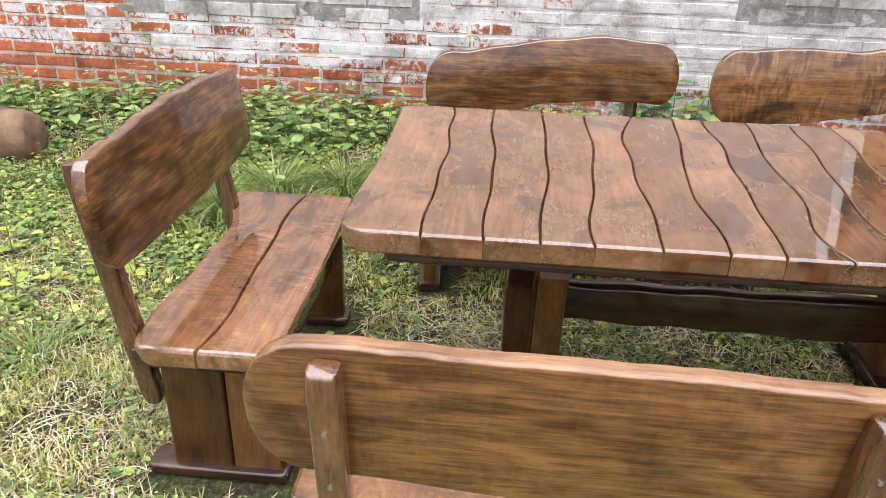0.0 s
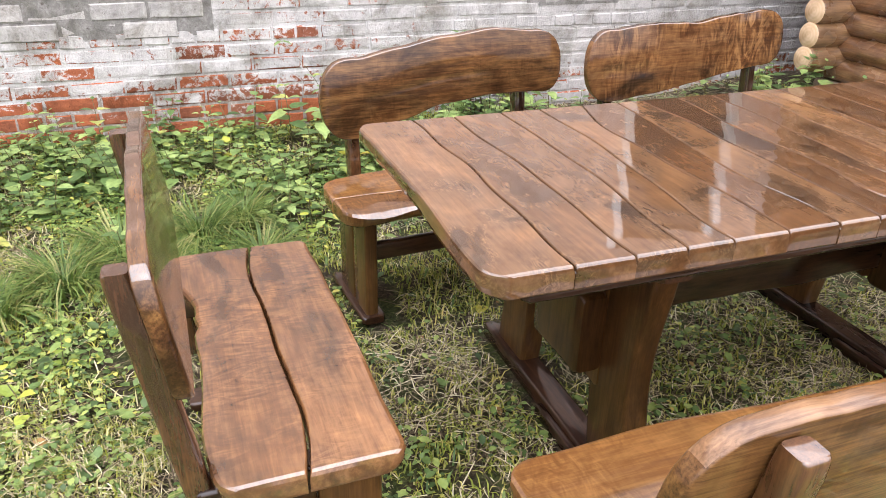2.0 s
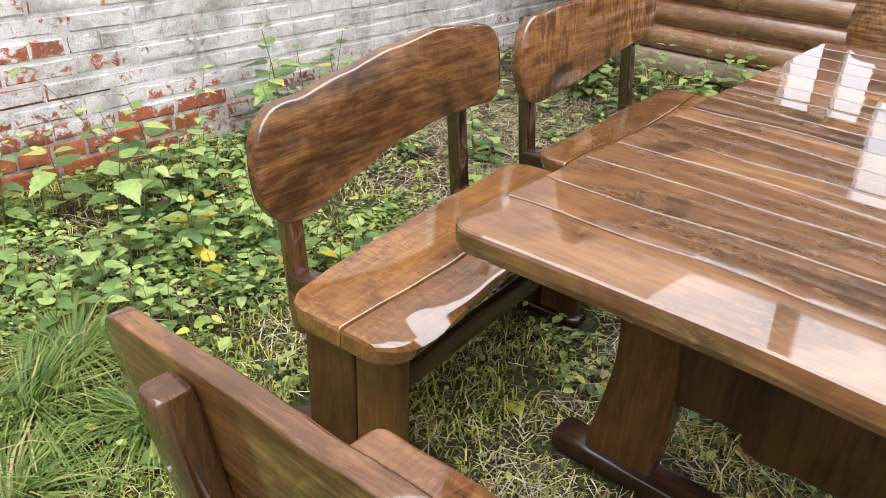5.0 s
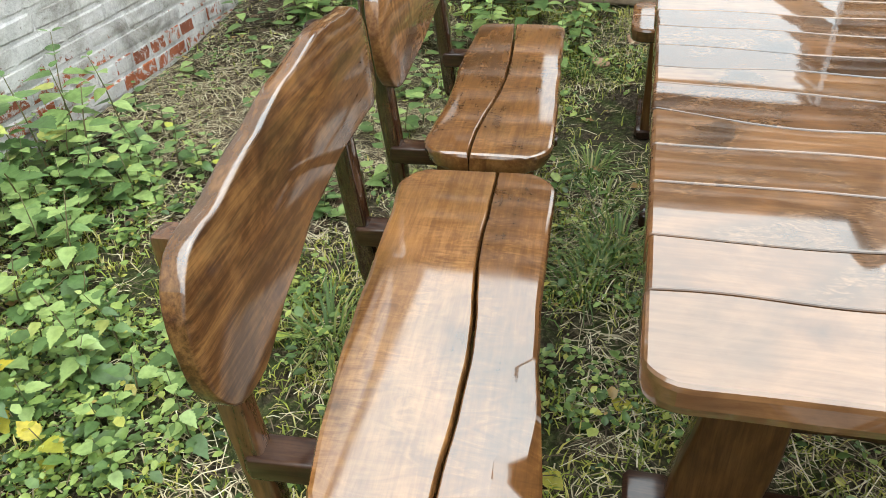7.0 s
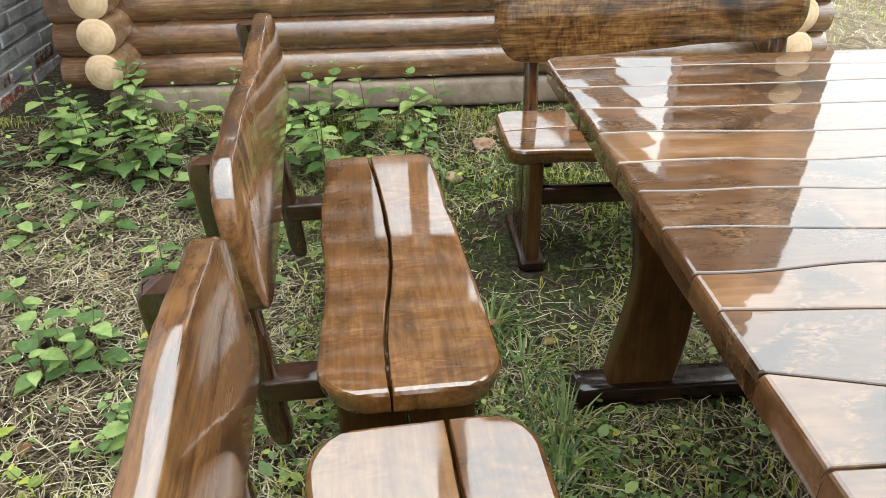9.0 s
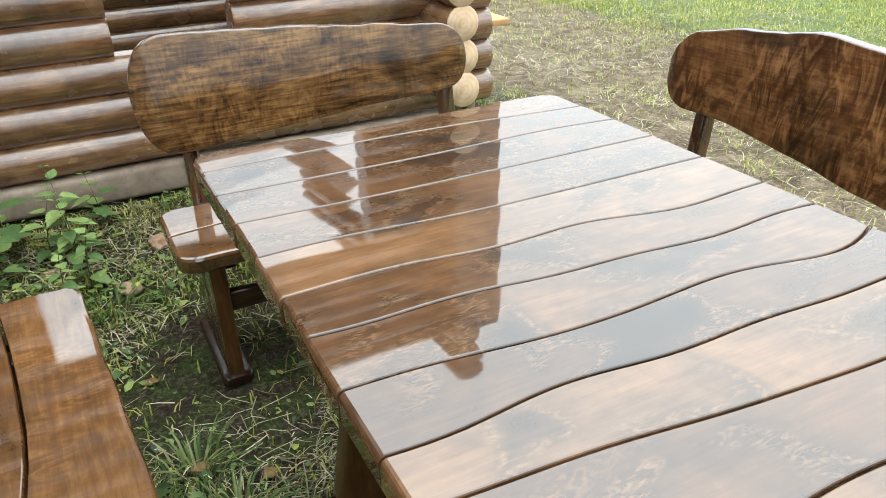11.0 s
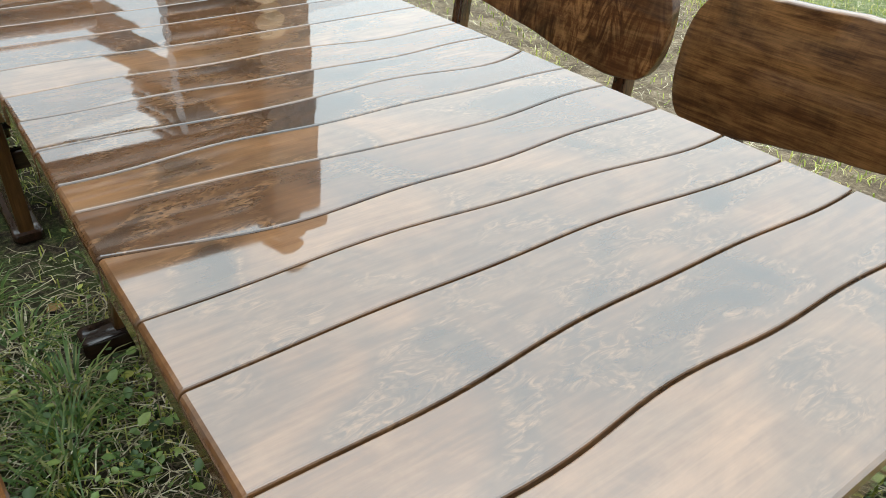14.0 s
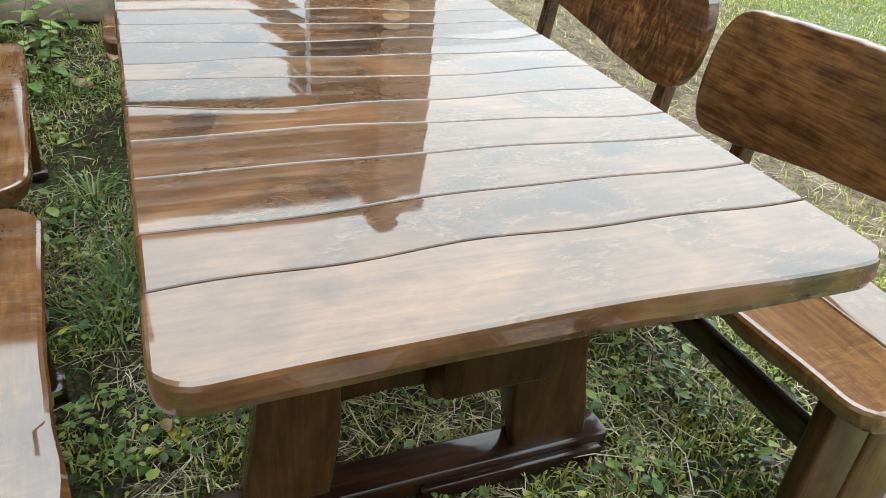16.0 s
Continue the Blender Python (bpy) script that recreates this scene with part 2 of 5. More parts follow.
lime_mat = leafy("lime_leaf", [(0.0, (0.20, 0.30, 0.05)), (0.5, (0.38, 0.46, 0.08)), (0.85, (0.52, 0.54, 0.09)), (1.0, (0.62, 0.52, 0.07))], 0.45, 0.3)
stem_mat, _n, _l, _b = shader("weed_stem")
_pos = noise_tex(_n, _l, world_pos(_n), 30, 3)
_l.new(ramp(_n, _l, _pos, (0.3, (0.06, 0.09, 0.025)), (0.7, (0.16, 0.11, 0.05))), _b.inputs["Base Color"])
_b.inputs["Roughness"].default_value = 0.6


def soil():
    m, n, l, b = shader("meadow_soil")
    p = world_pos(n)
    big, mid_, fine = noise_tex(n, l, p, 1.3, 5, 0.6), noise_tex(n, l, p, 9, 5, 0.65, 0.5), noise_tex(n, l, p, 70, 5, 0.7, 0.6)
    earth = ramp(n, l, fine, (0.3, (0.014, 0.010, 0.007)), (0.52, (0.050, 0.037, 0.024)), (0.72, (0.19, 0.145, 0.09)))
    moss = ramp(n, l, fine, (0.3, (0.016, 0.022, 0.007)), (0.5, (0.045, 0.060, 0.017)), (0.75, (0.17, 0.17, 0.065)))
    sx = n.new("ShaderNodeSeparateXYZ")
    l.new(p, sx.inputs[0])
    # bare strawy plot behind the benches
    plot = math_node(n, l, "MULTIPLY", math_node(n, l, "MULTIPLY", math_node(n, l, "SUBTRACT", sx.outputs["X"], 0.8), 1.8, True), math_node(n, l, "MULTIPLY", math_node(n, l, "SUBTRACT", sx.outputs["Y"], 1.6), 3.0, True), True)
    green = math_node(n, l, "MULTIPLY", ramp(n, l, mid_, (0.42, (0, 0, 0)), (0.58, (1, 1, 1))), math_node(n, l, "SUBTRACT", 1.0, math_node(n, l, "MULTIPLY", plot, 0.9)))
    c = mix(n, l, green, earth, moss)
    # the trodden path and the open meadow beyond it
    path = math_node(n, l, "ADD", sx.outputs["Y"], math_node(n, l, "MULTIPLY", math_node(n, l, "SUBTRACT", big, 0.5), 1.6))
    far = ramp(n, l, fine, (0.3, (0.07, 0.10, 0.03)), (0.7, (0.20, 0.22, 0.085)))
    dust = ramp(n, l, math_node(n, l, "ADD", math_node(n, l, "MULTIPLY", fine, 0.6), math_node(n, l, "MULTIPLY", mid_, 0.4)), (0.36, (0.075, 0.050, 0.030)), (0.52, (0.20, 0.145, 0.092)), (0.66, (0.38, 0.30, 0.205)))
    on_path = ramp(n, l, math_node(n, l, "ADD", math_node(n, l, "MULTIPLY", path, 0.1), 0.5), (0.15, (0, 0, 0)), (0.20, (1, 1, 1)), (0.39, (1, 1, 1)), (0.425, (0, 0, 0)))
    c = mix(n, l, math_node(n, l, "MULTIPLY", on_path, ramp(n, l, mid_, (0.35, (0.55,) * 3), (0.6, (1, 1, 1)))), c, dust)
    c = mix(n, l, ramp(n, l, math_node(n, l, "ADD", math_node(n, l, "MULTIPLY", path, 0.1), 0.5), (0.14, (1, 1, 1)), (0.19, (0, 0, 0))), c, far)
    l.new(c, b.inputs["Base Color"])
    b.inputs["Roughness"].default_value = 0.95
    b.inputs["Specular IOR Level"].default_value = 0.2
    bump(n, l, b, math_node(n, l, "ADD", mid_, fine), 0.8, 0.02)
    return m


soil_mat = soil()


def masonry(name, body, mortar=False, grey=False):
    """Brick or mortar under old flaking whitewash, mostly gone from the lowest courses."""
    m, n, l, b = shader(name)
    p = world_pos(n)
    info = n.new("ShaderNodeObjectInfo")
    g = n.new("ShaderNodeNewGeometry")
    rnd = math_node(n, l, "FRACT", math_node(n, l, "ADD", info.outputs["Random"], g.outputs["Random Per Island"]), 0.0)
    fine, mid_, big = noise_tex(n, l, p, 120, 4, 0.7), noise_tex(n, l, p, 24, 6, 0.72, 0.6), noise_tex(n, l, p, 2.4, 3, 0.5)
    base = ramp(n, l, rnd, *body)
    base = mix(n, l, 0.6, base, mix(n, l, 1.0, base, ramp(n, l, mid_, (0.3, (0.50, 0.47, 0.46)), (0.65, (1.2, 1.15, 1.1))), "MULTIPLY"))
    if grey:
        paint_amount = ramp(n, l, mid_, (0.5, (0, 0, 0)), (0.8, (0.35,) * 3))
    else:
        sx = n.new("ShaderNodeSeparateXYZ")
        l.new(p, sx.inputs[0])
        lift = math_node(n, l, "MULTIPLY", math_node(n, l, "SUBTRACT", sx.outputs["Z"], 0.365), 2.4)
        lift = math_node(n, l, "MAXIMUM", math_node(n, l, "MINIMUM", lift, 0.20), -0.30)
        # bare again in the upper courses, near the eaves of the patch
        lift = math_node(n, l, "SUBTRACT", lift, math_node(n, l, "MULTIPLY", math_node(n, l, "SUBTRACT", sx.outputs["Z"], 0.66), 0.9, True))
        right = math_node(n, l, "MULTIPLY", math_node(n, l, "SUBTRACT", sx.outputs["X"], 0.35), 1.1, True)
        left = math_node(n, l, "MULTIPLY", math_node(n, l, "SUBTRACT", -1.35, sx.outputs["X"]), 1.4, True)
        lift = math_node(n, l, "SUBTRACT", math_node(n, l, "ADD", lift, math_node(n, l, "MULTIPLY", right, 0.38)), math_node(n, l, "MULTIPLY", left, 0.27))
        a = math_node(n, l, "ADD", lift, math_node(n, l, "MULTIPLY", math_node(n, l, "SUBTRACT", mid_, 0.5), 1.6))
        a = math_node(n, l, "ADD", a, math_node(n, l, "MULTIPLY", math_node(n, l, "SUBTRACT", big, 0.5), 0.5))
        a = math_node(n, l, "ADD", a, 0.66 if mortar else math_node(n, l, "SUBTRACT", 0.76, math_node(n, l, "MULTIPLY", rnd, 0.52)))
        paint_amount = ramp(n, l, a, (0.44, (0, 0, 0)), (0.50, (0.55,) * 3), (0.57, (0.97,) * 3))
    white = ramp(n, l, math_node(n, l, "ADD", math_node(n, l, "MULTIPLY", fine, 0.35), math_node(n, l, "MULTIPLY", noise_tex(n, l, p, 7, 5, 0.7), 0.65)), (0.34, (0.34, 0.335, 0.335)), (0.5, (0.52, 0.510, 0.505)), (0.66, (0.65, 0.64, 0.635)))
    grime = ramp(n, l, noise_tex(n, l, p, 4.2, 6, 0.7, 0.7), (0.34, (0.52, 0.50, 0.45)), (0.53, (1, 0.99, 0.98)))
    flecks = ramp(n, l, noise_tex(n, l, p, 46, 5, 0.75, 0.5), (0.31, (0.50, 0.46, 0.43)), (0.39, (1, 1, 1)))
    l.new(mix(n, l, 1.0, mix(n, l, 1.0, mix(n, l, paint_amount, base, white), grime, "MULTIPLY"), flecks, "MULTIPLY"), b.inputs["Base Color"])
    b.inputs["Roughness"].default_value = 0.9
    b.inputs["Specular IOR Level"].default_value = 0.25
    bump(n, l, b, math_node(n, l, "ADD", mid_, math_node(n, l, "MULTIPLY", fine, 0.5)), 0.9, 0.012)
    return m


brick_mat = masonry("flaking_brick", [(0.0, (0.30, 0.13, 0.085)), (0.35, (0.34, 0.105, 0.05)), (0.8, (0.44, 0.135, 0.06)), (1.0, (0.24, 0.085, 0.05))])
block_mat = masonry("grey_block", [(0.0, (0.36, 0.355, 0.35)), (0.6, (0.43, 0.425, 0.42)), (1.0, (0.50, 0.49, 0.48))], grey=True)
mortar_mat = masonry("old_mortar", [(0.0, (0.34, 0.31, 0.28)), (1.0, (0.40, 0.36, 0.33))], mortar=True)
cement_mat = masonry("cement_smear", [(0.0, (0.21, 0.21, 0.20)), (1.0, (0.25, 0.245, 0.24))], grey=True)
log_mat = wood("oiled_log", 1, (0.075, 0.030, 0.013), (0.185, 0.085, 0.038), (0.330, 0.185, 0.092), stain=0.5, knots=True, gloss=0.2, wave=0.15, tone=0.1, coat=1.9)
log_x_mat = wood("oiled_cross_log", 0, (0.085, 0.040, 0.018), (0.210, 0.110, 0.052), (0.370, 0.215, 0.110), stain=0.5, knots=True, gloss=0.25, wave=0.15, tone=0.1, coat=1.7)


def plain(name, a, c, rough, scale=12.0, strength=0.3):
    m, n, l, b = shader(name)
    p = world_pos(n)
    f = noise_tex(n, l, p, scale, 5, 0.65, 0.4)
    l.new(ramp(n, l, f, (0.3, a), (0.7, c)), b.inputs["Base Color"])
    b.inputs["Roughness"].default_value = rough
    bump(n, l, b, noise_tex(n, l, p, scale * 6, 4), strength, 0.004)
    return m


def end_grain():
    m, n, l, b = shader("sawn_log_end")
    tc = n.new("ShaderNodeTexCoord")
    ring = node(n, "ShaderNodeTexWave", Scale=16.0, Distortion=2.5, Detail=3.0)
    ring.wave_type, ring.rings_direction = "RINGS", "SPHERICAL"
    l.new(tc.outputs["Object"], ring.inputs["Vector"])
    blot = noise_tex(n, l, tc.outputs["Object"], 14, 4, 0.6)
    c = mix(n, l, 0.16, ramp(n, l, blot, (0.3, (0.52, 0.32, 0.17)), (0.7, (0.78, 0.57, 0.38))), ramp(n, l, ring.outputs["Fac"], (0.0, (0.42, 0.25, 0.12)), (1.0, (0.78, 0.58, 0.40))))
    l.new(c, b.inputs["Base Color"])
    b.inputs["Roughness"].default_value = 0.75
    bump(n, l, b, blot, 0.4, 0.004)
    return m


end_mat = end_grain()
weathered = plain("weathered_board", (0.16, 0.11, 0.075), (0.36, 0.28, 0.21), 0.8, 9)
fresh_wood = plain("fresh_plank", (0.42, 0.20, 0.07), (0.62, 0.36, 0.15), 0.6, 6)
white_paint = plain("white_paint", (0.70, 0.70, 0.70), (0.82, 0.82, 0.82), 0.5, 5, 0.1)
steel = plain("screw_steel", (0.35, 0.34, 0.32), (0.55, 0.54, 0.52), 0.35, 40, 0.1)
steel.node_tree.nodes["Principled BSDF"].inputs["Metallic"].default_value = 1.0
stone_mat = plain("broken_brick", (0.24, 0.12, 0.07), (0.45, 0.30, 0.2), 0.9, 25, 0.6)
stump_mat = plain("old_stump_bark", (0.05, 0.03, 0.018), (0.22, 0.13, 0.075), 0.9, 10, 0.8)
upper_brick = plain("thinly_whitewashed_upper_brick", (0.42, 0.30, 0.26), (0.64, 0.53, 0.49), 0.9, 6, 0.6)
tuft_mat = leafy("tuft_blade", [(0.0, (0.06, 0.12, 0.024)), (0.5, (0.13, 0.21, 0.045)), (0.85, (0.24, 0.29, 0.072)), (1.0, (0.42, 0.37, 0.17))], 0.5, 0.3)
broad_mat = leafy("broad_blade", [(0.0, (0.06, 0.12, 0.025)), (0.6, (0.12, 0.21, 0.045)), (1.0, (0.22, 0.28, 0.07))], 0.45, 0.25)
dark_glass, _n, _l, _b = shader("window_glass")
_b.inputs["Base Color"].default_value, _b.inputs["Roughness"].default_value = (0.01, 0.012, 0.014, 1), 0.05


# ---- building helpers ----
def smooth(x, a, b):
    k = min(1.0, max(0.0, (x - a) / (b - a)))
    return k * k * (3 - 2 * k)


def mesh_of(name, verts, faces, material, angle=40):
    me = bpy.data.meshes.new(name)
    me.from_pydata([tuple(v) for v in verts], [], faces)
    me.materials.append(material)
    me.update()
    me.shade_smooth()
    me.set_sharp_from_angle(angle=radians(angle))
    return me


def part(name, data, parent, label=""):
    """A mesh as one object under a thing, or at top level when parent is None."""
    ob = new(name, data)
    ob.parent = parent
    if label:
        tagged(ob, label)
    return ob


def thing(name, m, label, category, group="", kind=""):
    ob = new(name)
    ob.empty_display_size = 0.1
    ob.matrix_world = m
    return tagged(ob, label, category, group, kind)


def loft(name, sections, material, angle=40, caps=True):
    """Closed rings of points, joined one to the next, with caps."""
    k = len(sections[0])
    verts = [p for s in sections for p in s]
    faces = []
    for i in range(len(sections) - 1):
        for j in range(k):
            a, b = i * k + j, i * k + (j + 1) % k
            faces.append((a, b, b + k, a + k))
    if caps:
        faces.append(tuple(range(k))[::-1])
        faces.append(tuple(range((len(sections) - 1) * k, len(sections) * k)))
    me = mesh_of(name, verts, faces, material, angle)
    bm = bmesh.new()
    bm.from_mesh(me)
    bmesh.ops.recalc_face_normals(bm, faces=bm.faces)
    bm.to_mesh(me)
    bm.free()
    me.set_sharp_from_angle(angle=radians(angle))
    return me


def ring2(w, h, r, n=3):
    """A rounded rectangle, w by h, round the origin."""
    out = []
    for cx, cy, a0 in ((w / 2 - r, h / 2 - r, 0), (-w / 2 + r, h / 2 - r, 90), (-w / 2 + r, -h / 2 + r, 180), (w / 2 - r, -h / 2 + r, 270)):
        for i in range(n + 1):
            a = radians(a0 + 90 * i / n)
            out.append((cx + r * math.cos(a), cy + r * math.sin(a)))
    return out


def bar(name, a, b, w, h, r, material, up=(0, 0, 1), steps=2, wob=0.0, seed=0.0, taper=1.0, ends=True):
    """A beam from a to b with rounded edges, softened ends and an uneven line."""
    a, b, up = Vector(a), Vector(b), Vector(up)
    d = (b - a).normalized()
    side = d.cross(up).normalized()
    upn = side.cross(d)
    length = (b - a).length
    ts = [i / steps for i in range(steps + 1)]
    rings = []
    rows = [(t, 1.0) for t in ts]
    if ends:
        e = min(0.012, length * 0.1) / length
        rows = [(0, 1 - 0.012 / max(w, h) * 1.5)] + [(min(1 - e, max(e, t)), 1.0) for t in ts] + [(1, 1 - 0.012 / max(w, h) * 1.5)]
    for t, s in rows:
        k = s * (1 + (taper - 1) * t)
        c = a + (b - a) * t
        ww = w * k * (1 + wob * noise.noise((t * length * 6, seed, 1.3)))
        hh = h * k * (1 + wob * noise.noise((t * length * 6, seed, 7.7)))
        c = c + upn * wob * 0.15 * h * noise.noise((t * length * 4, seed, 4.1))
        rings.append([c + side * x + upn * y for x, y in ring2(ww, hh, min(r, ww / 2.1, hh / 2.1))])
    return loft(name, rings, material)


def lerp_rows(rows, x):
    """Values between the rows (x, v1, v2, ...), eased."""
    if x <= rows[0][0]:
        return rows[0][1:]
    for p, q in zip(rows, rows[1:]):
        if x <= q[0]:
            k = (x - p[0]) / (q[0] - p[0])
            k = k * k * (3 - 2 * k) * 0.5 + k * 0.5
            return tuple(u + (v - u) * k for u, v in zip(p[1:], q[1:]))
    return rows[-1][1:]


def ground_z(x, y):
    z = 0.17 * smooth(x, 2.25, 3.3) * smooth(y, -2.5, -0.5) + 0.11 * smooth(y, 1.75, 3.1) * (1 - 0.6 * smooth(x, 2.2, 3.2))
    rough_ = smooth(math.hypot(x - 1, y - 0.6), 1.0, 3.0)
    z += 0.012 * noise.noise((x * 1.7, y * 1.7, 0.3)) * (0.3 + rough_) + 0.006 * noise.noise((x * 7, y * 7, 2.3)) - 0.008
    return z


# ---- table ----
TOP, THICK = 0.75, 0.052
FRONT, REAR = 0.075, 1.012
# seams between the boards: x at the front, x at the rear, and the sine terms of their waviness
SEAMS = [(-0.040, -0.044, 0.010, -0.004, -0.002, -0.002), (0.130, 0.122, 0.009, -0.002, -0.002, 0.000, 0.001, -0.004),
         (0.258, 0.247, 0.007, 0.002, -0.005, 0.000, -0.001, -0.002), (0.372, 0.394, 0.014, -0.001, -0.002, -0.003, -0.001, 0.001),
         (0.481, 0.521, 0.012, -0.007, -0.003, -0.001, -0.004, -0.001), (0.615, 0.667, -0.030, 0.014, -0.003, 0.004, 0.001, -0.003),
         (0.746, 0.790, -0.022, -0.006, 0.004, 0.003, 0.002, 0.002), (0.853, 0.878, 0.007, -0.003, 0.002, 0.001, -0.002, 0.004),
         (0.984, 1.007, -0.021, -0.005, -0.008, -0.012, -0.004, -0.002), (1.089, 1.138, -0.007, -0.006, 0.001, 0.002, 0.001, 0.004),
         (1.206, 1.256, 0.000, -0.010, -0.004, -0.006, 0.003, 0.004), (1.365, 1.401, -0.008, -0.003, 0.004, -0.002, 0.001, 0.000),
         (1.520, 1.549, -0.007, 0.002, 0.000), (1.656, 1.696, 0.002, 0.008, 0.004, 0.001),
         (1.782, 1.835, 0.021, 0.000, -0.001), (1.918, 1.958, -0.016, 0.005, 0.004, -0.001)]


def seam(i, v):
    f, r, *waves = SEAMS[i]
    return f + (r - f) * v + sum(a * math.sin((k + 1) * math.pi * v) for k, a in enumerate(waves))


def table_board(i):
    rings = []
    first, last = i == 0, i == len(SEAMS) - 2
    ease = [(0.0, 0.010), (0.0015, 0.005), (0.004, 0.002), (0.008, 0.0), (0.013, 0.0), (0.020, 0.0), (0.029, 0.0), (0.042, 0.0)]
    rows = ease + [(0.06 + 0.88 * k / 34, 0.0) for k in range(35)] + [(1 - v, d) for v, d in reversed(ease)]
    for v, drop in rows:
        y = FRONT + (REAR - FRONT) * v + 0.004 * noise.noise((i * 3.1, v * 2, 0.5))
        if v < 0.011:
            y += 0.006 * noise.noise((i * 2.7, 0.2, 9.0))
        xl, xr = seam(i, v), seam(i + 1, v)
        # rounded corners of the whole top
        d = min(v, 1 - v) * (REAR - FRONT)
        cut = 0.055 - math.sqrt(max(0, 0.055 ** 2 - max(0, 0.055 - d) ** 2))
        t, bot = TOP - drop, TOP - THICK + drop * 0.6
        pts = []
        if first:
            e = xl + cut
            live = 0.006 * noise.noise((v * 5, 3.3, 0))
            pts += [(e + 0.014, bot), (e + 0.003 + live, bot + 0.008), (e - 0.002 + live, bot + 0.022), (e - 0.001, t - 0.009), (e + 0.0012, t - 0.003), (e + 0.0055, t)]
        else:
            pts += [(xl + 0.0003, bot), (xl + 0.0003, t - 0.011), (xl + 0.0016, t - 0.009), (xl + 0.0020, t - 0.0028), (xl + 0.0030, t - 0.0010), (xl + 0.0046, t)]
        pts += [(xl + (xr - xl) * 0.35, t + 0.0004), (xl + (xr - xl) * 0.65, t + 0.0004)]
        if last:
            e = xr - cut
            pts += [(e - 0.0055, t), (e - 0.0012, t - 0.003), (e + 0.001, t - 0.009), (e + 0.002, bot + 0.022), (e - 0.003, bot + 0.008), (e - 0.014, bot)]
        else:
            pts += [(xr - 0.0046, t), (xr - 0.0030, t - 0.0010), (xr - 0.0020, t - 0.0028), (xr - 0.0016, t - 0.009), (xr - 0.0003, t - 0.011), (xr - 0.0003, bot)]
        rings.append([(x, y, z) for x, z in pts])
    return loft("board", rings, wood_board, 16)


table = thing("dining_table", pose(0, 0, 0), "long varnished brown wooden trestle table with wavy board seams, on grass", "table")
for i in range(len(SEAMS) - 1):
    part("board", table_board(i), table)
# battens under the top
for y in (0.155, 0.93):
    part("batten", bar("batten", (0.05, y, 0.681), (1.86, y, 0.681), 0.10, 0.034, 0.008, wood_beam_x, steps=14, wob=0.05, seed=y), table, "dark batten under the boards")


def outline_slab(name, half_l, half_r, lo, hi, x0, x1, material, n=14, rot=None):
    """An upright slab in the yz plane between two side curves, x0 to x1 thick."""
    rings = []
    for k in range(n + 1):
        z = lo + (hi - lo) * k / n
        yl, yr = half_l(z), half_r(z)
        c, w = (yl + yr) / 2, abs(yr - yl)
        rings.append([((x0 + x1) / 2 + px, c + py, z) for px, py in ring2(x1 - x0, w, 0.010)])
    return loft(name, rings, material)


for tx, sgn in ((0.415, -1), (1.500, 1)):
    for y0, y1, dx, low in ((0.325, 0.545, -0.012, 0.235), (0.540, 0.755, 0.010, 0.255)):
        part("trestle_board", bar("trestle_board", (tx - dx * sgn, y0, (low + 0.655) / 2), (tx - dx * sgn, y1, (low + 0.655) / 2), 0.052, 0.655 - low, 0.014, wood_leg, steps=10, wob=0.06, seed=tx + y0), table, "dark-stained trestle board with a wavy lower edge")
    part("leg", outline_slab("leg", lambda z: 0.745 - 0.03 * math.sin(z * 6), lambda z: 0.885 + 0.022 * math.cos(z * 9), 0.045, 0.665, tx - 0.033, tx + 0.033, wood_leg), table)
    part("leg", outline_slab("leg", lambda z: 0.185 - 0.022 * math.cos(z * 9), lambda z: 0.335 + 0.03 * math.sin(z * 6), 0.045, 0.665, tx - 0.033, tx + 0.033, wood_leg), table)
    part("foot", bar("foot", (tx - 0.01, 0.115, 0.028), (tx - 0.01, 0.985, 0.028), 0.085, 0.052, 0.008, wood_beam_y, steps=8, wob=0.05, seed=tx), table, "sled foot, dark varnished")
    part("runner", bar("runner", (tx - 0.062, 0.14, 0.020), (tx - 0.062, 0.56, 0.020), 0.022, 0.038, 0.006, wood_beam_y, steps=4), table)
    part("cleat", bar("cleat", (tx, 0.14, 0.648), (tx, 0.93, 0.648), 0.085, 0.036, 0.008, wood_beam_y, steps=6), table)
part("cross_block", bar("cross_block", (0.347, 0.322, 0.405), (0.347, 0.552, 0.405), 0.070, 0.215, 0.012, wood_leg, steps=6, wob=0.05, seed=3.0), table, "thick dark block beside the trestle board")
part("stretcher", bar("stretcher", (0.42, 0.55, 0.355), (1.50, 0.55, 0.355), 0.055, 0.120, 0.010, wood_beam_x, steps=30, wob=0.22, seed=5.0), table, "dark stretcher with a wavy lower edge")


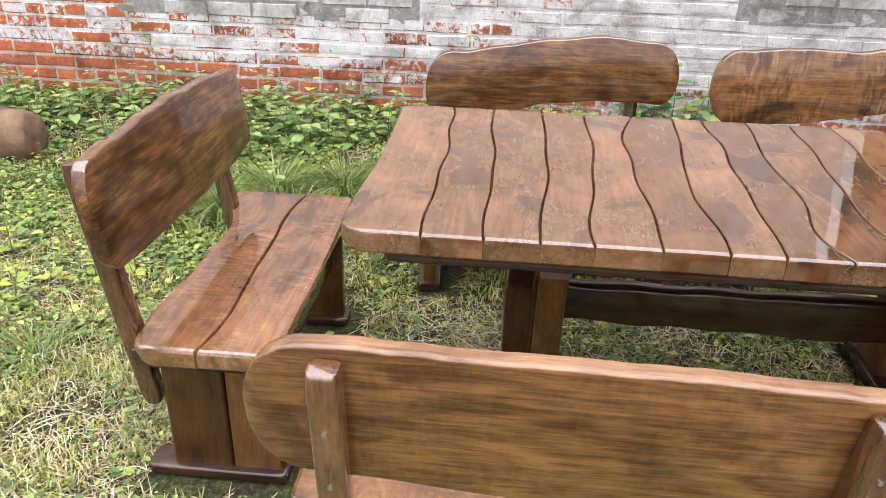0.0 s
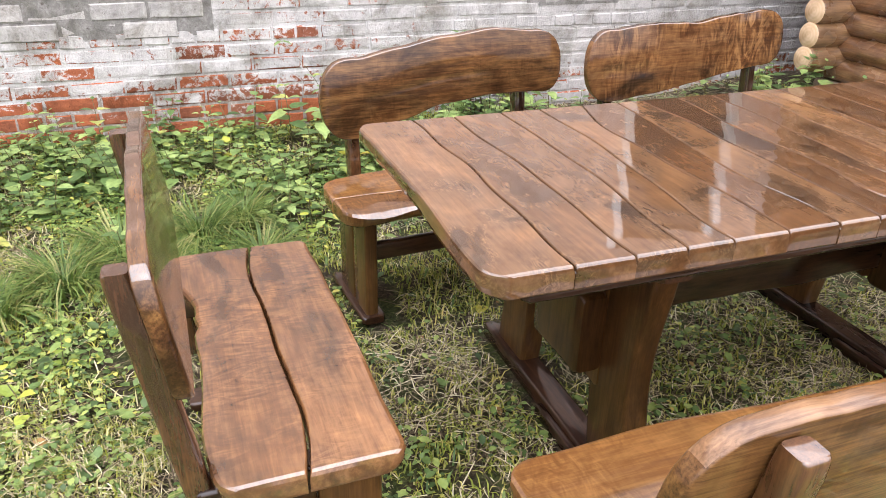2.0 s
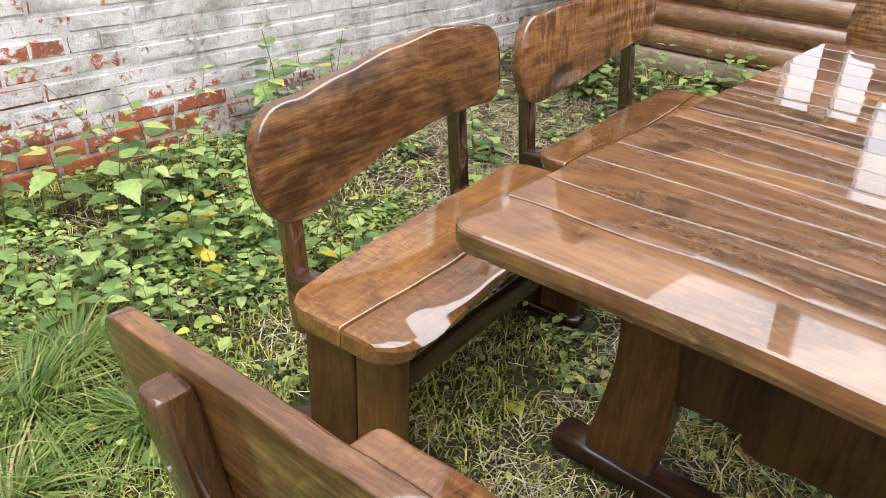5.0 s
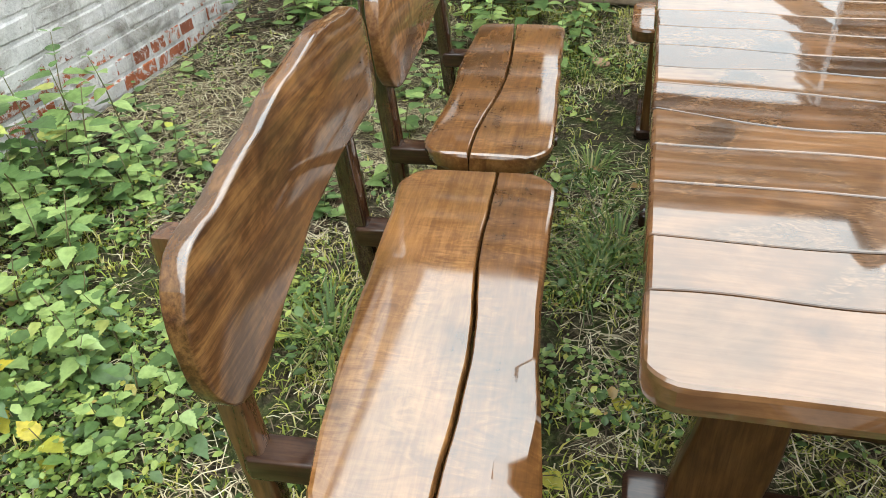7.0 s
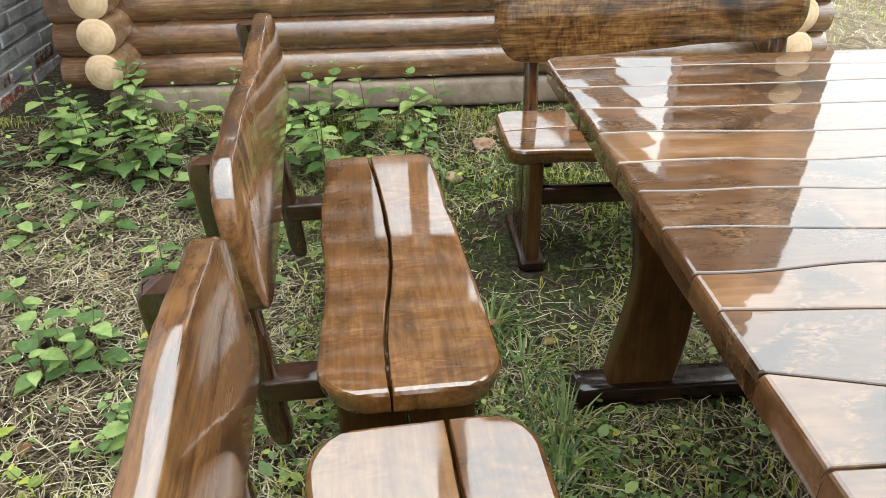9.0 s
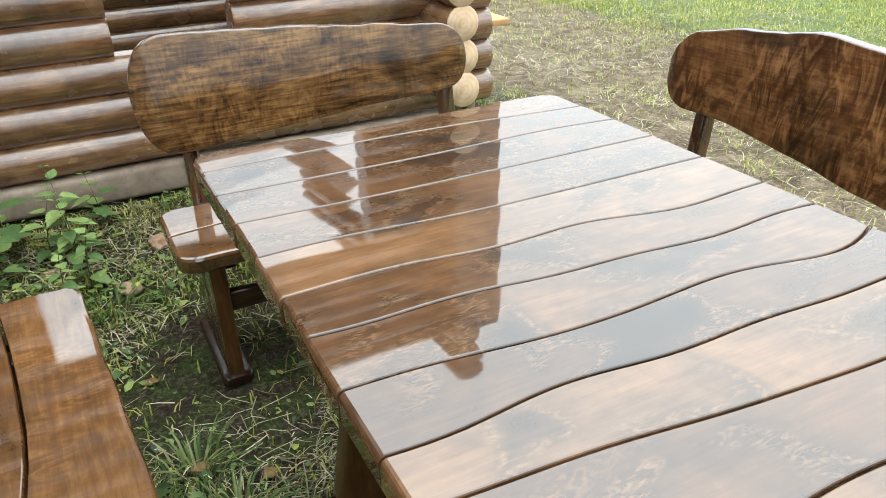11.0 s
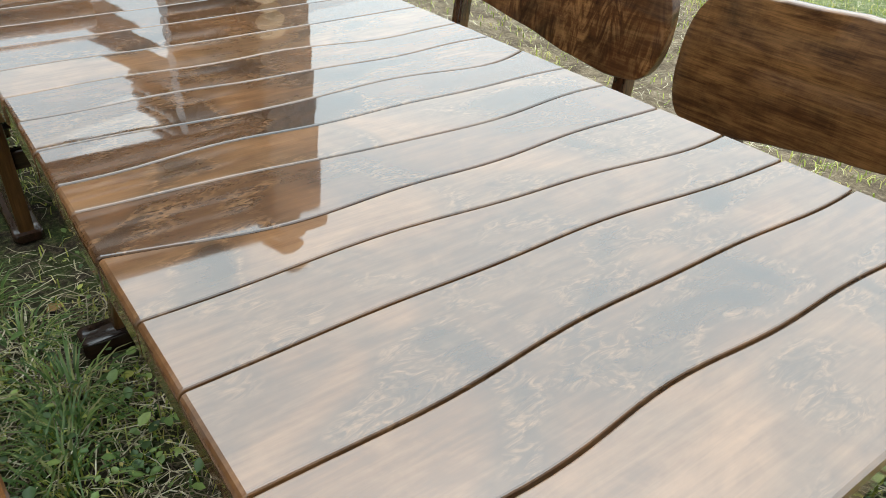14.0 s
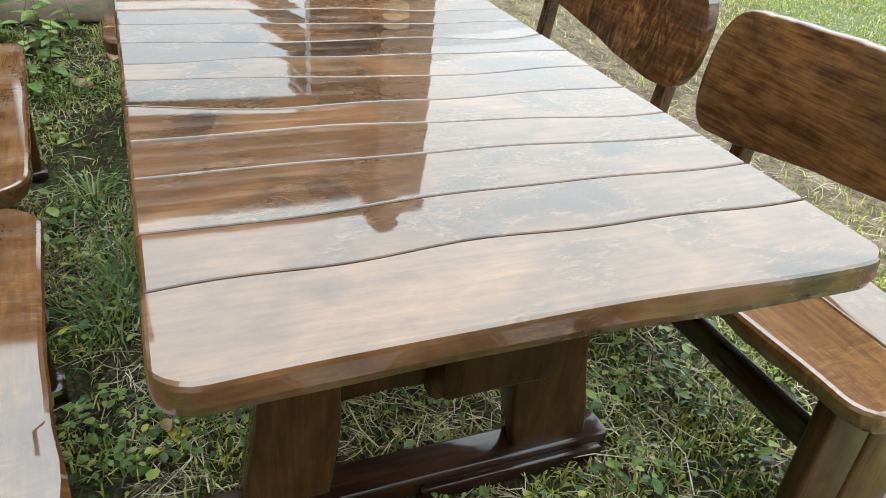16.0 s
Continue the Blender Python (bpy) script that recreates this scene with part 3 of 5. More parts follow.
# ---- benches ----
def seat_plank(name, length, inner, outer, z, thick, front, round_ends, seed, material, wane=0.0):
    """One of the two planks of a seat: inner(x) is the seam, outer(x) the natural edge."""
    half, rings = length / 2, []
    xs = [-1, -0.994, -0.98, -0.955, -0.92, -0.88] + [-0.84 + 1.68 * k / 26 for k in range(27)] + [0.88, 0.92, 0.955, 0.98, 0.994, 1]
    for u in xs:
        x = u * half
        d = half - abs(x)
        r = round_ends[0] if x < 0 else round_ends[1]
        cut = r - math.sqrt(max(0, r * r - max(0, r - d) ** 2))
        sgn = -1 if front else 1
        yi, yo = inner(x) + sgn * 0.0022, outer(x) - sgn * cut
        drop = 0.010 if d < 0.001 else (0.003 if d < 0.005 else 0.0)
        t, bo = z - drop, z - thick + 0.008 * noise.noise((x * 5, seed, 0)) + drop
        live = 0.007 * noise.noise((x * 9, seed, 2.0)) + 0.004 * noise.noise((x * 31, seed, 5.0))
        w = abs(yo - yi)
        low = wane * math.exp(-((u + 0.74) / 0.17) ** 2) if front else 0.0
        e = min(0.011, w * 0.3) + 0.062 * low
        pts = [(yi, bo), (yi, t - 0.010), (yi + sgn * 0.0012, t - 0.004), (yi + sgn * 0.0025, t - 0.0012), (yi + sgn * 0.0045, t),
               (yi + sgn * w * 0.5, t + 0.0005), (yo - sgn * e, t - 0.0005), (yo - sgn * e * 0.35, t - 0.003 - 0.007 * low), (yo, t - 0.010 - 0.014 * low),
               (yo - sgn * 0.002 + sgn * live, t - 0.026 - 0.008 * low), (yo - sgn * 0.010 + sgn * live, bo + 0.008), (yo - sgn * 0.024, bo)]
        rings.append([(x, y, zz) for y, zz in pts])
    return loft(name, rings, material, 18)


def backrest_mesh(name, rows, y0, lean, thick, round_, seed, material, edge):
    """rows: (x, top, bottom). The slab leans back, its top edge left natural."""
    a, b = rows[0][0], rows[-1][0]
    length, rings = b - a, []
    n = 44
    us = [0, 0.002, 0.007, 0.015, 0.026, 0.04] + [0.04 + 0.92 * k / n for k in range(1, n)] + [0.96, 0.974, 0.985, 0.993, 0.998, 1.0]
    for u in us:
        x = a + length * u
        t, bo = lerp_rows(rows, x)
        t += 0.006 * noise.noise((x * 8, seed, 0.4)) + 0.003 * noise.noise((x * 25, seed, 3.4))
        bo += 0.004 * noise.noise((x * 7, seed, 8.4))
        d = min(u, 1 - u) * length
        s = math.sqrt(max(0.0, 1 - max(0.0, 1 - d / round_) ** 2.3))
        c, h = (t + bo) / 2, max(0.004, (t - bo) * s)
        th = thick * (0.55 + 0.45 * min(1.0, s * 1.4))
        ring = []
        for px, pz in ring2(th, h, min(th, h) * 0.18, 3):
            ring.append((x, y0 + (c + pz - 0.55) * lean + px, c + pz))
        rings.append(ring)
    me = loft(name, rings, material, 50)
    # up-facing faces take the edge material, which sets how bright their highlight reads
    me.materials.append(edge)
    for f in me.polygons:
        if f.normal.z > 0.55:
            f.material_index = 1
    return me


def curve(c, u):
    """A wavy line: level, slope and three waves; u runs from -1 to 1 along the seat."""
    return c[0] + c[1] * u + c[2] * math.sin(math.pi * u) + c[3] * math.cos(math.pi * u) + c[4] * math.sin(2 * math.pi * u)


def bench(m, label, rows, length, depth, lines, posts, seed, ends=(0.06, 0.06), back_y=0.425, back_mat=None, wane=0.0, square=0.085, lean=0.15, seat_mat=None, notch=None, thick=0.036, edge=None):
    """A garden bench: x along it, y from its front to its back. rows: the backrest's (x, top, bottom)."""
    b = thing("garden_bench", m, label, "bench", "benches round the table")
    half = length / 2

    def mid_line(x):
        return curve(lines[1], x / half) + 0.002 * noise.noise((x * 11, seed, 6))

    def front_edge(x):
        return curve(lines[0], x / half) + 0.004 * noise.noise((x * 9, seed, 1))

    def rear_edge(x):
        y = curve(lines[2], x / half) + 0.005 * noise.noise((x * 8, seed, 4))
        if notch:       # a bite out of the natural edge: where, how wide, how deep
            u = (x / half - notch[0]) / notch[1]
            y -= notch[2] * math.exp(-u ** 4) * (1 + 0.5 * noise.noise((x * 40, seed, 9)))
        return y

    z = 0.430
    part("seat_plank", seat_plank("seat_plank", length, mid_line, front_edge, z, 0.052, True, ends, seed, seat_mat or wood_seat, wane), b)
    part("seat_plank", seat_plank("seat_plank", length, mid_line, rear_edge, z, 0.052, False, ends, seed + 3, seat_mat or wood_seat), b)
    for sx in (-1, 1):
        lx = sx * (half - 0.095)
        for y0, y1 in ((0.035, 0.1640), (0.1650, depth - 0.045)):
            part("leg", outline_slab("leg", lambda zz: y0 + 0.002, lambda zz: y1, 0.030, 0.382, lx - 0.022, lx + 0.022, wood_leg, 6), b)
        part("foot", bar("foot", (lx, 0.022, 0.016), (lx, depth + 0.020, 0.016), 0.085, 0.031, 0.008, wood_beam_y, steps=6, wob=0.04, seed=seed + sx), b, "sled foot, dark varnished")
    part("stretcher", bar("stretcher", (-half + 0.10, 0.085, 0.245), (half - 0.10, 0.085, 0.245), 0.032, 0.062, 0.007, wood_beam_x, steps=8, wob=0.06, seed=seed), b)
    # the posts run parallel behind the backrest

    def post_y(zz):
        return back_y + thick / 2 + 0.023 + (zz - 0.55) * lean

    for k, px in enumerate(posts):
        # bracket under the seat that carries the post
        part("bracket", bar("bracket", (px, 0.10, 0.352), (px, post_y(0.352) + 0.012, 0.352), 0.062, 0.052, 0.008, wood_beam_y, steps=3), b)
        z_top = lerp_rows(rows, px)[0] - 0.018
        # leans back; a rounded head
        lo, hi = Vector((px, post_y(0.212), 0.212)), Vector((px, post_y(z_top), z_top))
        d = (hi - lo).normalized()
        rings = []
        total = (hi - lo).length
        for s, k2 in [(0, 0.62), (0.012, 0.86), (0.035, 1.0), (total * 0.4, 1.04), (total * 0.75, 1.0), (total - 0.030, 0.99), (total - 0.010, 0.95), (total - 0.003, 0.88), (total, 0.76)]:
            c = lo + d * s
            rings.append([(c.x + qx * (1 if s < total - 0.02 else 0.9), c.y + qy * k2 - (1 - k2) * 0.006, c.z) for qx, qy in ring2(0.046, 0.048, 0.010)])
        post = part("post", loft("post", rings, wood_post, 45), b, "dark leaning back post")
        for zz in (0.62, 0.73):
            c = lo + d * ((zz - lo.z) / d.z)
            ring = [[(c.x + 0.004 * math.cos(a), c.y + 0.0238 + off, c.z + 0.004 * math.sin(a)) for a in (k3 * math.pi / 4 for k3 in range(8))] for off in (0, 0.003)]
            part("screw", loft("screw", ring, steel), post, "small steel screw head")
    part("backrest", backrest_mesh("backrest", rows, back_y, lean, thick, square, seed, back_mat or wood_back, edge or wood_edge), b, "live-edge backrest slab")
    return b


def rows_from(centre, sign, world_rows):
    return sorted((sign * (x - centre), t, bo) for x, t, bo in world_rows)


bench(pose(-0.185, 0.53, 0, 0, 0, 90.5), "dark brown varnished wooden bench with straight-backed slab at the table's end",
      rows_from(0.53, 1, [(0.075, 0.838, 0.60), (0.25, 0.855, 0.588), (0.55, 0.862, 0.58), (0.85, 0.848, 0.578), (1.05, 0.832, 0.60)]),
      0.94, 0.365, ((0.006, 0.006, -0.002, -0.002, 0.001), (0.180, -0.012, 0.015, 0.0, -0.006), (0.362, 0.038, -0.012, -0.015, 0.005)), (-0.375, 0.33), 1.0, (0.035, 0.03), back_y=0.365, thick=0.031, square=0.045, seat_mat=wood_seat_dark, notch=(0.36, 0.26, 0.020))
bench(pose(0.465, 1.165, 0, 0, 0, 4.4), "glossy brown bench with arched live-edge backrest before the brick wall",
      rows_from(0.43, 1, [(-0.035, 0.79, 0.535), (0.1, 0.803, 0.525), (0.25, 0.828, 0.575), (0.42, 0.855, 0.618), (0.62, 0.873, 0.636), (0.8, 0.862, 0.632), (0.925, 0.84, 0.62)]),
      1.04, 0.365, ((-0.004, 0.004, 0.004, 0.009, -0.002), (0.133, 0.005, 0.009, -0.003, 0.003), (0.350, 0.036, -0.005, 0.004, 0.0)), (-0.345, 0.335), 2.1, (0.075, 0.10), back_y=0.422, wane=1.0, lean=0.10)
bench(pose(1.585, 1.262, 0, 0, 0, 2.6), "glossy wooden bench with a flame-figured backrest, in line along the wall",
      rows_from(1.585, 1, [(1.075, 0.825, 0.57), (1.2, 0.838, 0.553), (1.4, 0.85, 0.57), (1.6, 0.846, 0.60), (1.8, 0.87, 0.632), (1.95, 0.882, 0.65), (2.075, 0.866, 0.655)]),
      1.065, 0.345, ((0.003, 0.016, 0.002, 0.0, 0.0), (0.186, 0.002, -0.005, -0.014, 0.002), (0.330, 0.001, 0.006, -0.003, 0.003)), (-0.385, 0.365), 3.7, (0.085, 0.05), back_y=0.410, back_mat=wood_flame, lean=0.10)
bench(pose(2.085, 0.545, 0, 0, 0, -90), "dark wooden bench with a broad knotty backrest, before the log wall",
      rows_from(0.545, -1, [(1.075, 0.895, 0.602), (0.95, 0.915, 0.592), (0.7, 0.902, 0.616), (0.42, 0.878, 0.633), (0.2, 0.857, 0.638), (0.04, 0.838, 0.648)]),
      1.06, 0.375, ((0.004, 0.004, 0.006, -0.006, 0.004), (0.185, 0.006, -0.012, 0.006, 0.004), (0.370, -0.006, 0.008, 0.008, 0.0)), (-0.40, 0.44), 5.2, (0.06, 0.06), back_y=0.360, back_mat=wood_knotty)
bench(pose(0.455, -0.022, 0, 0, 0, 180), "brown wooden bench with a long plain backrest, on the meadow side",
      rows_from(0.455, -1, [(-0.055, 0.84, 0.605), (0.1, 0.85, 0.595), (0.3, 0.846, 0.578), (0.5, 0.838, 0.555), (0.65, 0.835, 0.535), (0.8, 0.83, 0.512), (0.97, 0.808, 0.50)]),
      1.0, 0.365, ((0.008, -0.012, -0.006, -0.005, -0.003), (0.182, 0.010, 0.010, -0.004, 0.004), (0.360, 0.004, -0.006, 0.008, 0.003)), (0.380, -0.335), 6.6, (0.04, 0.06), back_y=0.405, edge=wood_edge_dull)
bench(pose(1.535, -0.030, 0, 0, 0, 180), "dark wooden bench with a humped flame-figured backrest, meadow side",
      rows_from(1.535, -1, [(1.02, 0.828, 0.555), (1.19, 0.842, 0.54), (1.35, 0.88, 0.556), (1.54, 0.898, 0.586), (1.79, 0.868, 0.613), (1.95, 0.842, 0.61), (2.05, 0.81, 0.62)]),
      1.04, 0.365, ((0.004, 0.006, 0.008, 0.006, -0.004), (0.178, -0.010, 0.012, 0.004, -0.004), (0.362, 0.004, 0.006, -0.008, 0.003)), (0.375, -0.375), 8.1, (0.05, 0.06), back_y=0.405, back_mat=wood_flame)


# ---- log house ----
house = thing("log_house", pose(0, 0, 0), "unfinished log house of brown oiled round logs with pale sawn ends", "house")
PITCH, RADIUS = 0.137, 0.077
FACE_X = 3.335          # axis of the logs in the front wall


def log_mesh(name, a, b, r, material, seed):
    a, b = Vector(a), Vector(b)
    d = (b - a).normalized()
    side = d.cross(Vector((0, 0, 1))).normalized()
    up = side.cross(d)
    length = (b - a).length
    steps = max(2, int(length / 0.22))
    rings = []
    for t, s in [(0, 0.93), (0.012 / length, 1.0)] + [(k / steps, 1.0) for k in range(1, steps)] + [(1 - 0.012 / length, 1.0), (1, 0.93)]:
        c = a + (b - a) * t + up * 0.003 * noise.noise((t * length * 2, seed, 0)) + side * 0.004 * noise.noise((t * length * 2, seed, 5))
        rings.append([c + (side * math.cos(q) + up * math.sin(q)) * r * s * (1 + 0.03 * noise.noise((math.cos(q) * 1.5, math.sin(q) * 1.5 + seed, t * length * 1.2))) for q in (2 * math.pi * k / 18 for k in range(18))])
    return loft(name, rings, material, 50)


# openings of the front wall: y from, y to, z from, z to
OPENINGS = [(0.12, 0.42, 1.10, 1.74), (0.42, 1.04, 1.25, 1.74), (0.60, 1.04, 0.70, 0.95), (1.10, 1.52, 0.97, 1.44)]
z = 0.365
row = 0
while z < 2.5:
    spans = [(-0.53, 2.80)]
    for y0, y1, z0, z1 in OPENINGS:
        if z0 < z < z1:
            spans = [s for a, b in spans for s in ((a, min(b, y0)), (max(a, y1), b)) if s[1] - s[0] > 0.03]
    for a, b in spans:
        part("wall_log", log_mesh("wall_log", (FACE_X, a, z), (FACE_X, b, z), RADIUS, log_mat, row * 1.9 + a), house)
    for y in (-0.265, 2.545):
        zc = z + PITCH / 2
        log = part("cross_log", log_mesh("cross_log", (3.055 + 0.02 * noise.noise((row * 2.2, y, 0)), y, zc), (3.62 if y < 0 and 1.15 < zc < 2.3 else 5.6, y, zc), RADIUS, log_x_mat, row * 2.3 + y), house)
        if z < 1.3:
            ex = 3.053 + 0.02 * noise.noise((row * 2.2, y, 0))
            rings = [[(ex + off, y + RADIUS * s * math.cos(q), zc + RADIUS * s * math.sin(q)) for q in (2 * math.pi * k / 18 for k in range(18))] for off, s in ((0.001, 0.95), (-0.005, 0.90))]
            me = loft("sawn_end", rings, end_mat, 60)
            me.transform(Matrix.Translation((-ex, -y, -zc)))
            cap = part("sawn_end", me, log, "pale sawn log end with cracks")
            cap.location = (ex, y, zc)
    if z < 1.25:
        part("rear_log", log_mesh("rear_log", (5.35, -0.5, z), (5.35, 2.8, z), RADIUS, log_mat, row * 3.3), house)
    z += PITCH
    row += 1
part("sill_board", bar("sill_board", (FACE_X - 0.035, -0.30, 0.225), (FACE_X - 0.035, 2.62, 0.235), 0.10, 0.115, 0.02, weathered, steps=16, wob=0.12, seed=2.0), house, "weathered bottom board on the ground")
part("ridge_post", bar("ridge_post", (FACE_X, 1.16, 2.42), (FACE_X, 1.16, 3.25), 0.13, 0.13, 0.02, log_x_mat, up=(1, 0, 0), steps=4), house)
part("gable_brace", bar("gable_brace", (5.35, 0.36, 1.20), (5.35, -0.48, 2.45), 0.10, 0.26, 0.02, log_mat, steps=4), house, "sloping brace on the far wall of the house")
part("corner_board", bar("corner_board", (3.242, -0.462, 0.98), (3.242, -0.462, 2.46), 0.026, 0.17, 0.006, log_x_mat, up=(0, 1, 0), steps=6), house, "upright board along the corner of the log wall")
part("mullion", bar("mullion", (FACE_X, 1.30, 0.95), (FACE_X, 1.30, 1.46), 0.10, 0.12, 0.01, log_mat, up=(1, 0, 0), steps=2), house)

# fresh plank on a trestle behind the corner of the house
rack = thing("plank_trestle", pose(3.60, -0.60, 0), "fresh orange plank lying on a low trestle beside the log house", "planks")
part("plank", bar("plank", (0, -0.13, 0.60), (0, 0.20, 0.60), 0.32, 0.030, 0.005, fresh_wood, steps=3), rack)
for lx in (-0.08, 0.10):
    part("leg", bar("leg", (lx, 0.06, 0.0), (lx, 0.06, 0.586), 0.05, 0.05, 0.008, weathered, up=(1, 0, 0)), rack)

# ---- brick wall ----
WALL_Y = 3.12
wall = tagged(new("wall_north"), "old brick wall under flaking whitewash with grey block patches", "wall", "", "structure")


def box_mesh(name, x0, x1, y0, y1, z0, z1, material):
    v = [(x, y, zz) for x in (x0, x1) for y in (y0, y1) for zz in (z0, z1)]
    f = [(0, 1, 3, 2), (4, 6, 7, 5), (0, 4, 5, 1), (2, 3, 7, 6), (0, 2, 6, 4), (1, 5, 7, 3)]
    return mesh_of(name, v, f, material)


# the core, with the window opening left free
WX0, WX1, WZ0, WZ1 = 2.27, 3.19, 1.36, 2.45
part("wall_core", box_mesh("wall_core", -12, 9, WALL_Y + 0.006, WALL_Y + 0.45, -0.3, WZ0, mortar_mat), wall)
part("wall_core", box_mesh("wall_core", -12, WX0, WALL_Y + 0.005, WALL_Y + 0.45, WZ0, WZ1, upper_brick), wall)
part("wall_core", box_mesh("wall_core", WX1, 9, WALL_Y + 0.005, WALL_Y + 0.45, WZ0, WZ1, upper_brick), wall)
part("wall_core", box_mesh("wall_core", -12, 9, WALL_Y + 0.005, WALL_Y + 0.45, WZ1, 4.6, upper_brick), wall)
window = tagged(new("window_1"), "tall window with white painted frame in the brick wall", "window", "", "structure")
for a, b in (((WX0 + 0.04, 0, WZ0), (WX0 + 0.04, 0, WZ1)), ((WX1 - 0.04, 0, WZ0), (WX1 - 0.04, 0, WZ1))):
    part("window_frame", bar("window_frame", (a[0], WALL_Y + 0.03, a[2]), (b[0], WALL_Y + 0.03, b[2]), 0.08, 0.06, 0.008, white_paint, up=(0, 1, 0)), window)
part("pane", box_mesh("pane", WX0 + 0.07, WX1 - 0.07, WALL_Y + 0.05, WALL_Y + 0.056, WZ0 + 0.01, WZ1 - 0.01, dark_glass), window)


def brick_variant(w, h, d, seed, material):
    """A brick's visible shell: a front face with worn, uneven edges."""
    c = 0.007
    rng = random.Random(seed)

    def j(s):
        return rng.uniform(-s, s)

    back = [(-w / 2, 0, -h / 2), (w / 2, 0, -h / 2), (w / 2, 0, h / 2), (-w / 2, 0, h / 2)]
    side, face = [], []
    for sx, sz in ((-1, -1), (0, -1), (1, -1), (1, 0), (1, 1), (0, 1), (-1, 1), (-1, 0)):
        side.append((sx * w / 2 + j(0.002), -d + 0.006 + j(0.001), sz * h / 2 + j(0.002)))
        face.append((sx * (w / 2 - c) + j(0.004), -d + j(0.0015), sz * (h / 2 - c) + j(0.003)))
    v = back + side + face
    s, f = 4, 12
    faces = [(0, 1, s + 2, s + 1, s), (1, 2, s + 4, s + 3, s + 2), (2, 3, s + 6, s + 5, s + 4), (3, 0, s, s + 7, s + 6)]
    faces += [(s + k, s + (k + 1) % 8, f + (k + 1) % 8, f + k) for k in range(8)]
    faces.append(tuple(f + k for k in range(8)))
    return mesh_of("brick", v, faces, material, 30)


def block_zone(x, zc):
    """Where grey blocks and cement patch the old brick."""
    ragged = 0.10 * noise.noise((zc * 9, 2.0, 0))
    return (zc > 0.615 and -2.04 < x < -0.44 + 0.4 * ragged) or (zc > 0.73 and x > 1.50 + ragged)


# grey cement bed of the block patches
for x0, x1, z0 in ((-2.06, -0.25, 0.617), (1.50, 9.0, 0.700)):
    part("cement_bed", box_mesh("cement_bed", x0, x1, WALL_Y + 0.001, WALL_Y + 0.02, z0, 1.34, cement_mat), wall, "grey cement bed of the repair")
red = [brick_variant(0.246, 0.066, 0.022, 40 + k, brick_mat) for k in range(5)]
red_half = [brick_variant(0.118, 0.066, 0.022, 60 + k, brick_mat) for k in range(3)]
grey = [brick_variant(0.254, 0.080, 0.027, 80 + k, block_mat) for k in range(4)]
rng = random.Random(11)
near_bricks, far_bricks = [], []
zc, row = -0.01, 0
while zc < 1.30:        # old red courses
    x = -3.9 + (0.128 if row % 2 else 0.0)
    while x < 6.2:
        w = 0.127 if row % 5 == 3 else 0.255
        if not block_zone(x + w / 2 - 0.12, zc):
            near = -2.2 < x < 1.9 and zc < 0.72
            (near_bricks if near else far_bricks).append((rng.choice(red_half if w < 0.2 else red), x + w / 2 + rng.uniform(-0.003, 0.003), zc + rng.uniform(-0.002, 0.002), rng.uniform(-0.002, 0.003)))
        x += w
    zc += 0.0775
    row += 1
zc, row = 0.655, 0
while zc < 1.30:        # larger grey courses of the repairs
    x = -2.04 + (0.135 if row % 2 else 0.0)
    while x < 6.2:
        if block_zone(x, zc):
            near = -2.2 < x < 2.6 and zc < 0.9
            (near_bricks if near else far_bricks).append((rng.choice(grey), x + 0.135 + rng.uniform(-0.004, 0.004), zc + rng.uniform(-0.003, 0.003), rng.uniform(-0.004, 0.006)))
        x += 0.270
    zc += 0.094
    row += 1
near_bricks.sort(key=lambda item: abs(item[1] - 0.3))
for me, x, zz, dy in near_bricks[:320]:
    ob = part("brick", me, wall)
    ob.location = (x, WALL_Y + 0.0232 + dy, zz)
    ob.rotation_euler = (0, rng.uniform(-0.01, 0.01), 0)


def joined(name, items, material_of, parent, label=""):
    verts, faces, mats = [], [], []
    for me, x, zz, dy in items:
        o = len(verts)
        verts += [(v.co.x + x, v.co.y + WALL_Y + 0.0232 + dy, v.co.z + zz) for v in me.vertices]
        faces += [tuple(o + i for i in p.vertices) for p in me.polygons]
    me = mesh_of(name, verts, faces, material_of, 30)
    return tagged(part(name, me, parent, label), kind="stuff")


rest = near_bricks[320:] + far_bricks
joined("brick_field", [b for b in rest if b[0] not in grey], brick_mat, wall)
joined("block_field", [b for b in rest if b[0] in grey], block_mat, wall)

# ---- ground ----
inner_x, inner_y = np.arange(-4.0, 6.01, 0.07), np.arange(-6.0, 3.4, 0.07)
ring_out = np.array([0.6, 1.5, 3, 6, 12, 25, 50, 110, 250, 600])
gx = np.concatenate([inner_x[0] - ring_out[::-1], inner_x, inner_x[-1] + ring_out])
gy = np.concatenate([inner_y[0] - ring_out[::-1], inner_y, inner_y[-1] + ring_out])
gv = [(float(x), float(y), ground_z(float(x), float(y))) for y in gy for x in gx]
nx = len(gx)
gf = [(j * nx + i, j * nx + i + 1, (j + 1) * nx + i + 1, (j + 1) * nx + i) for j in range(len(gy) - 1) for i in range(nx - 1)]
tagged(new("ground", mesh_of("ground", gv, gf, soil_mat, 80)), "uneven soil with moss, grass and straw, a trodden path beyond", "ground", "", "structure")


# ---- growth ----
gen = np.random.default_rng(5)


def field(x, y, s, o):
    return np.array([noise.noise((a * s, b * s, o)) for a, b in zip(x, y)])


def heights(x, y):
    return np.array([ground_z(float(a), float(b)) for a, b in zip(x, y)])


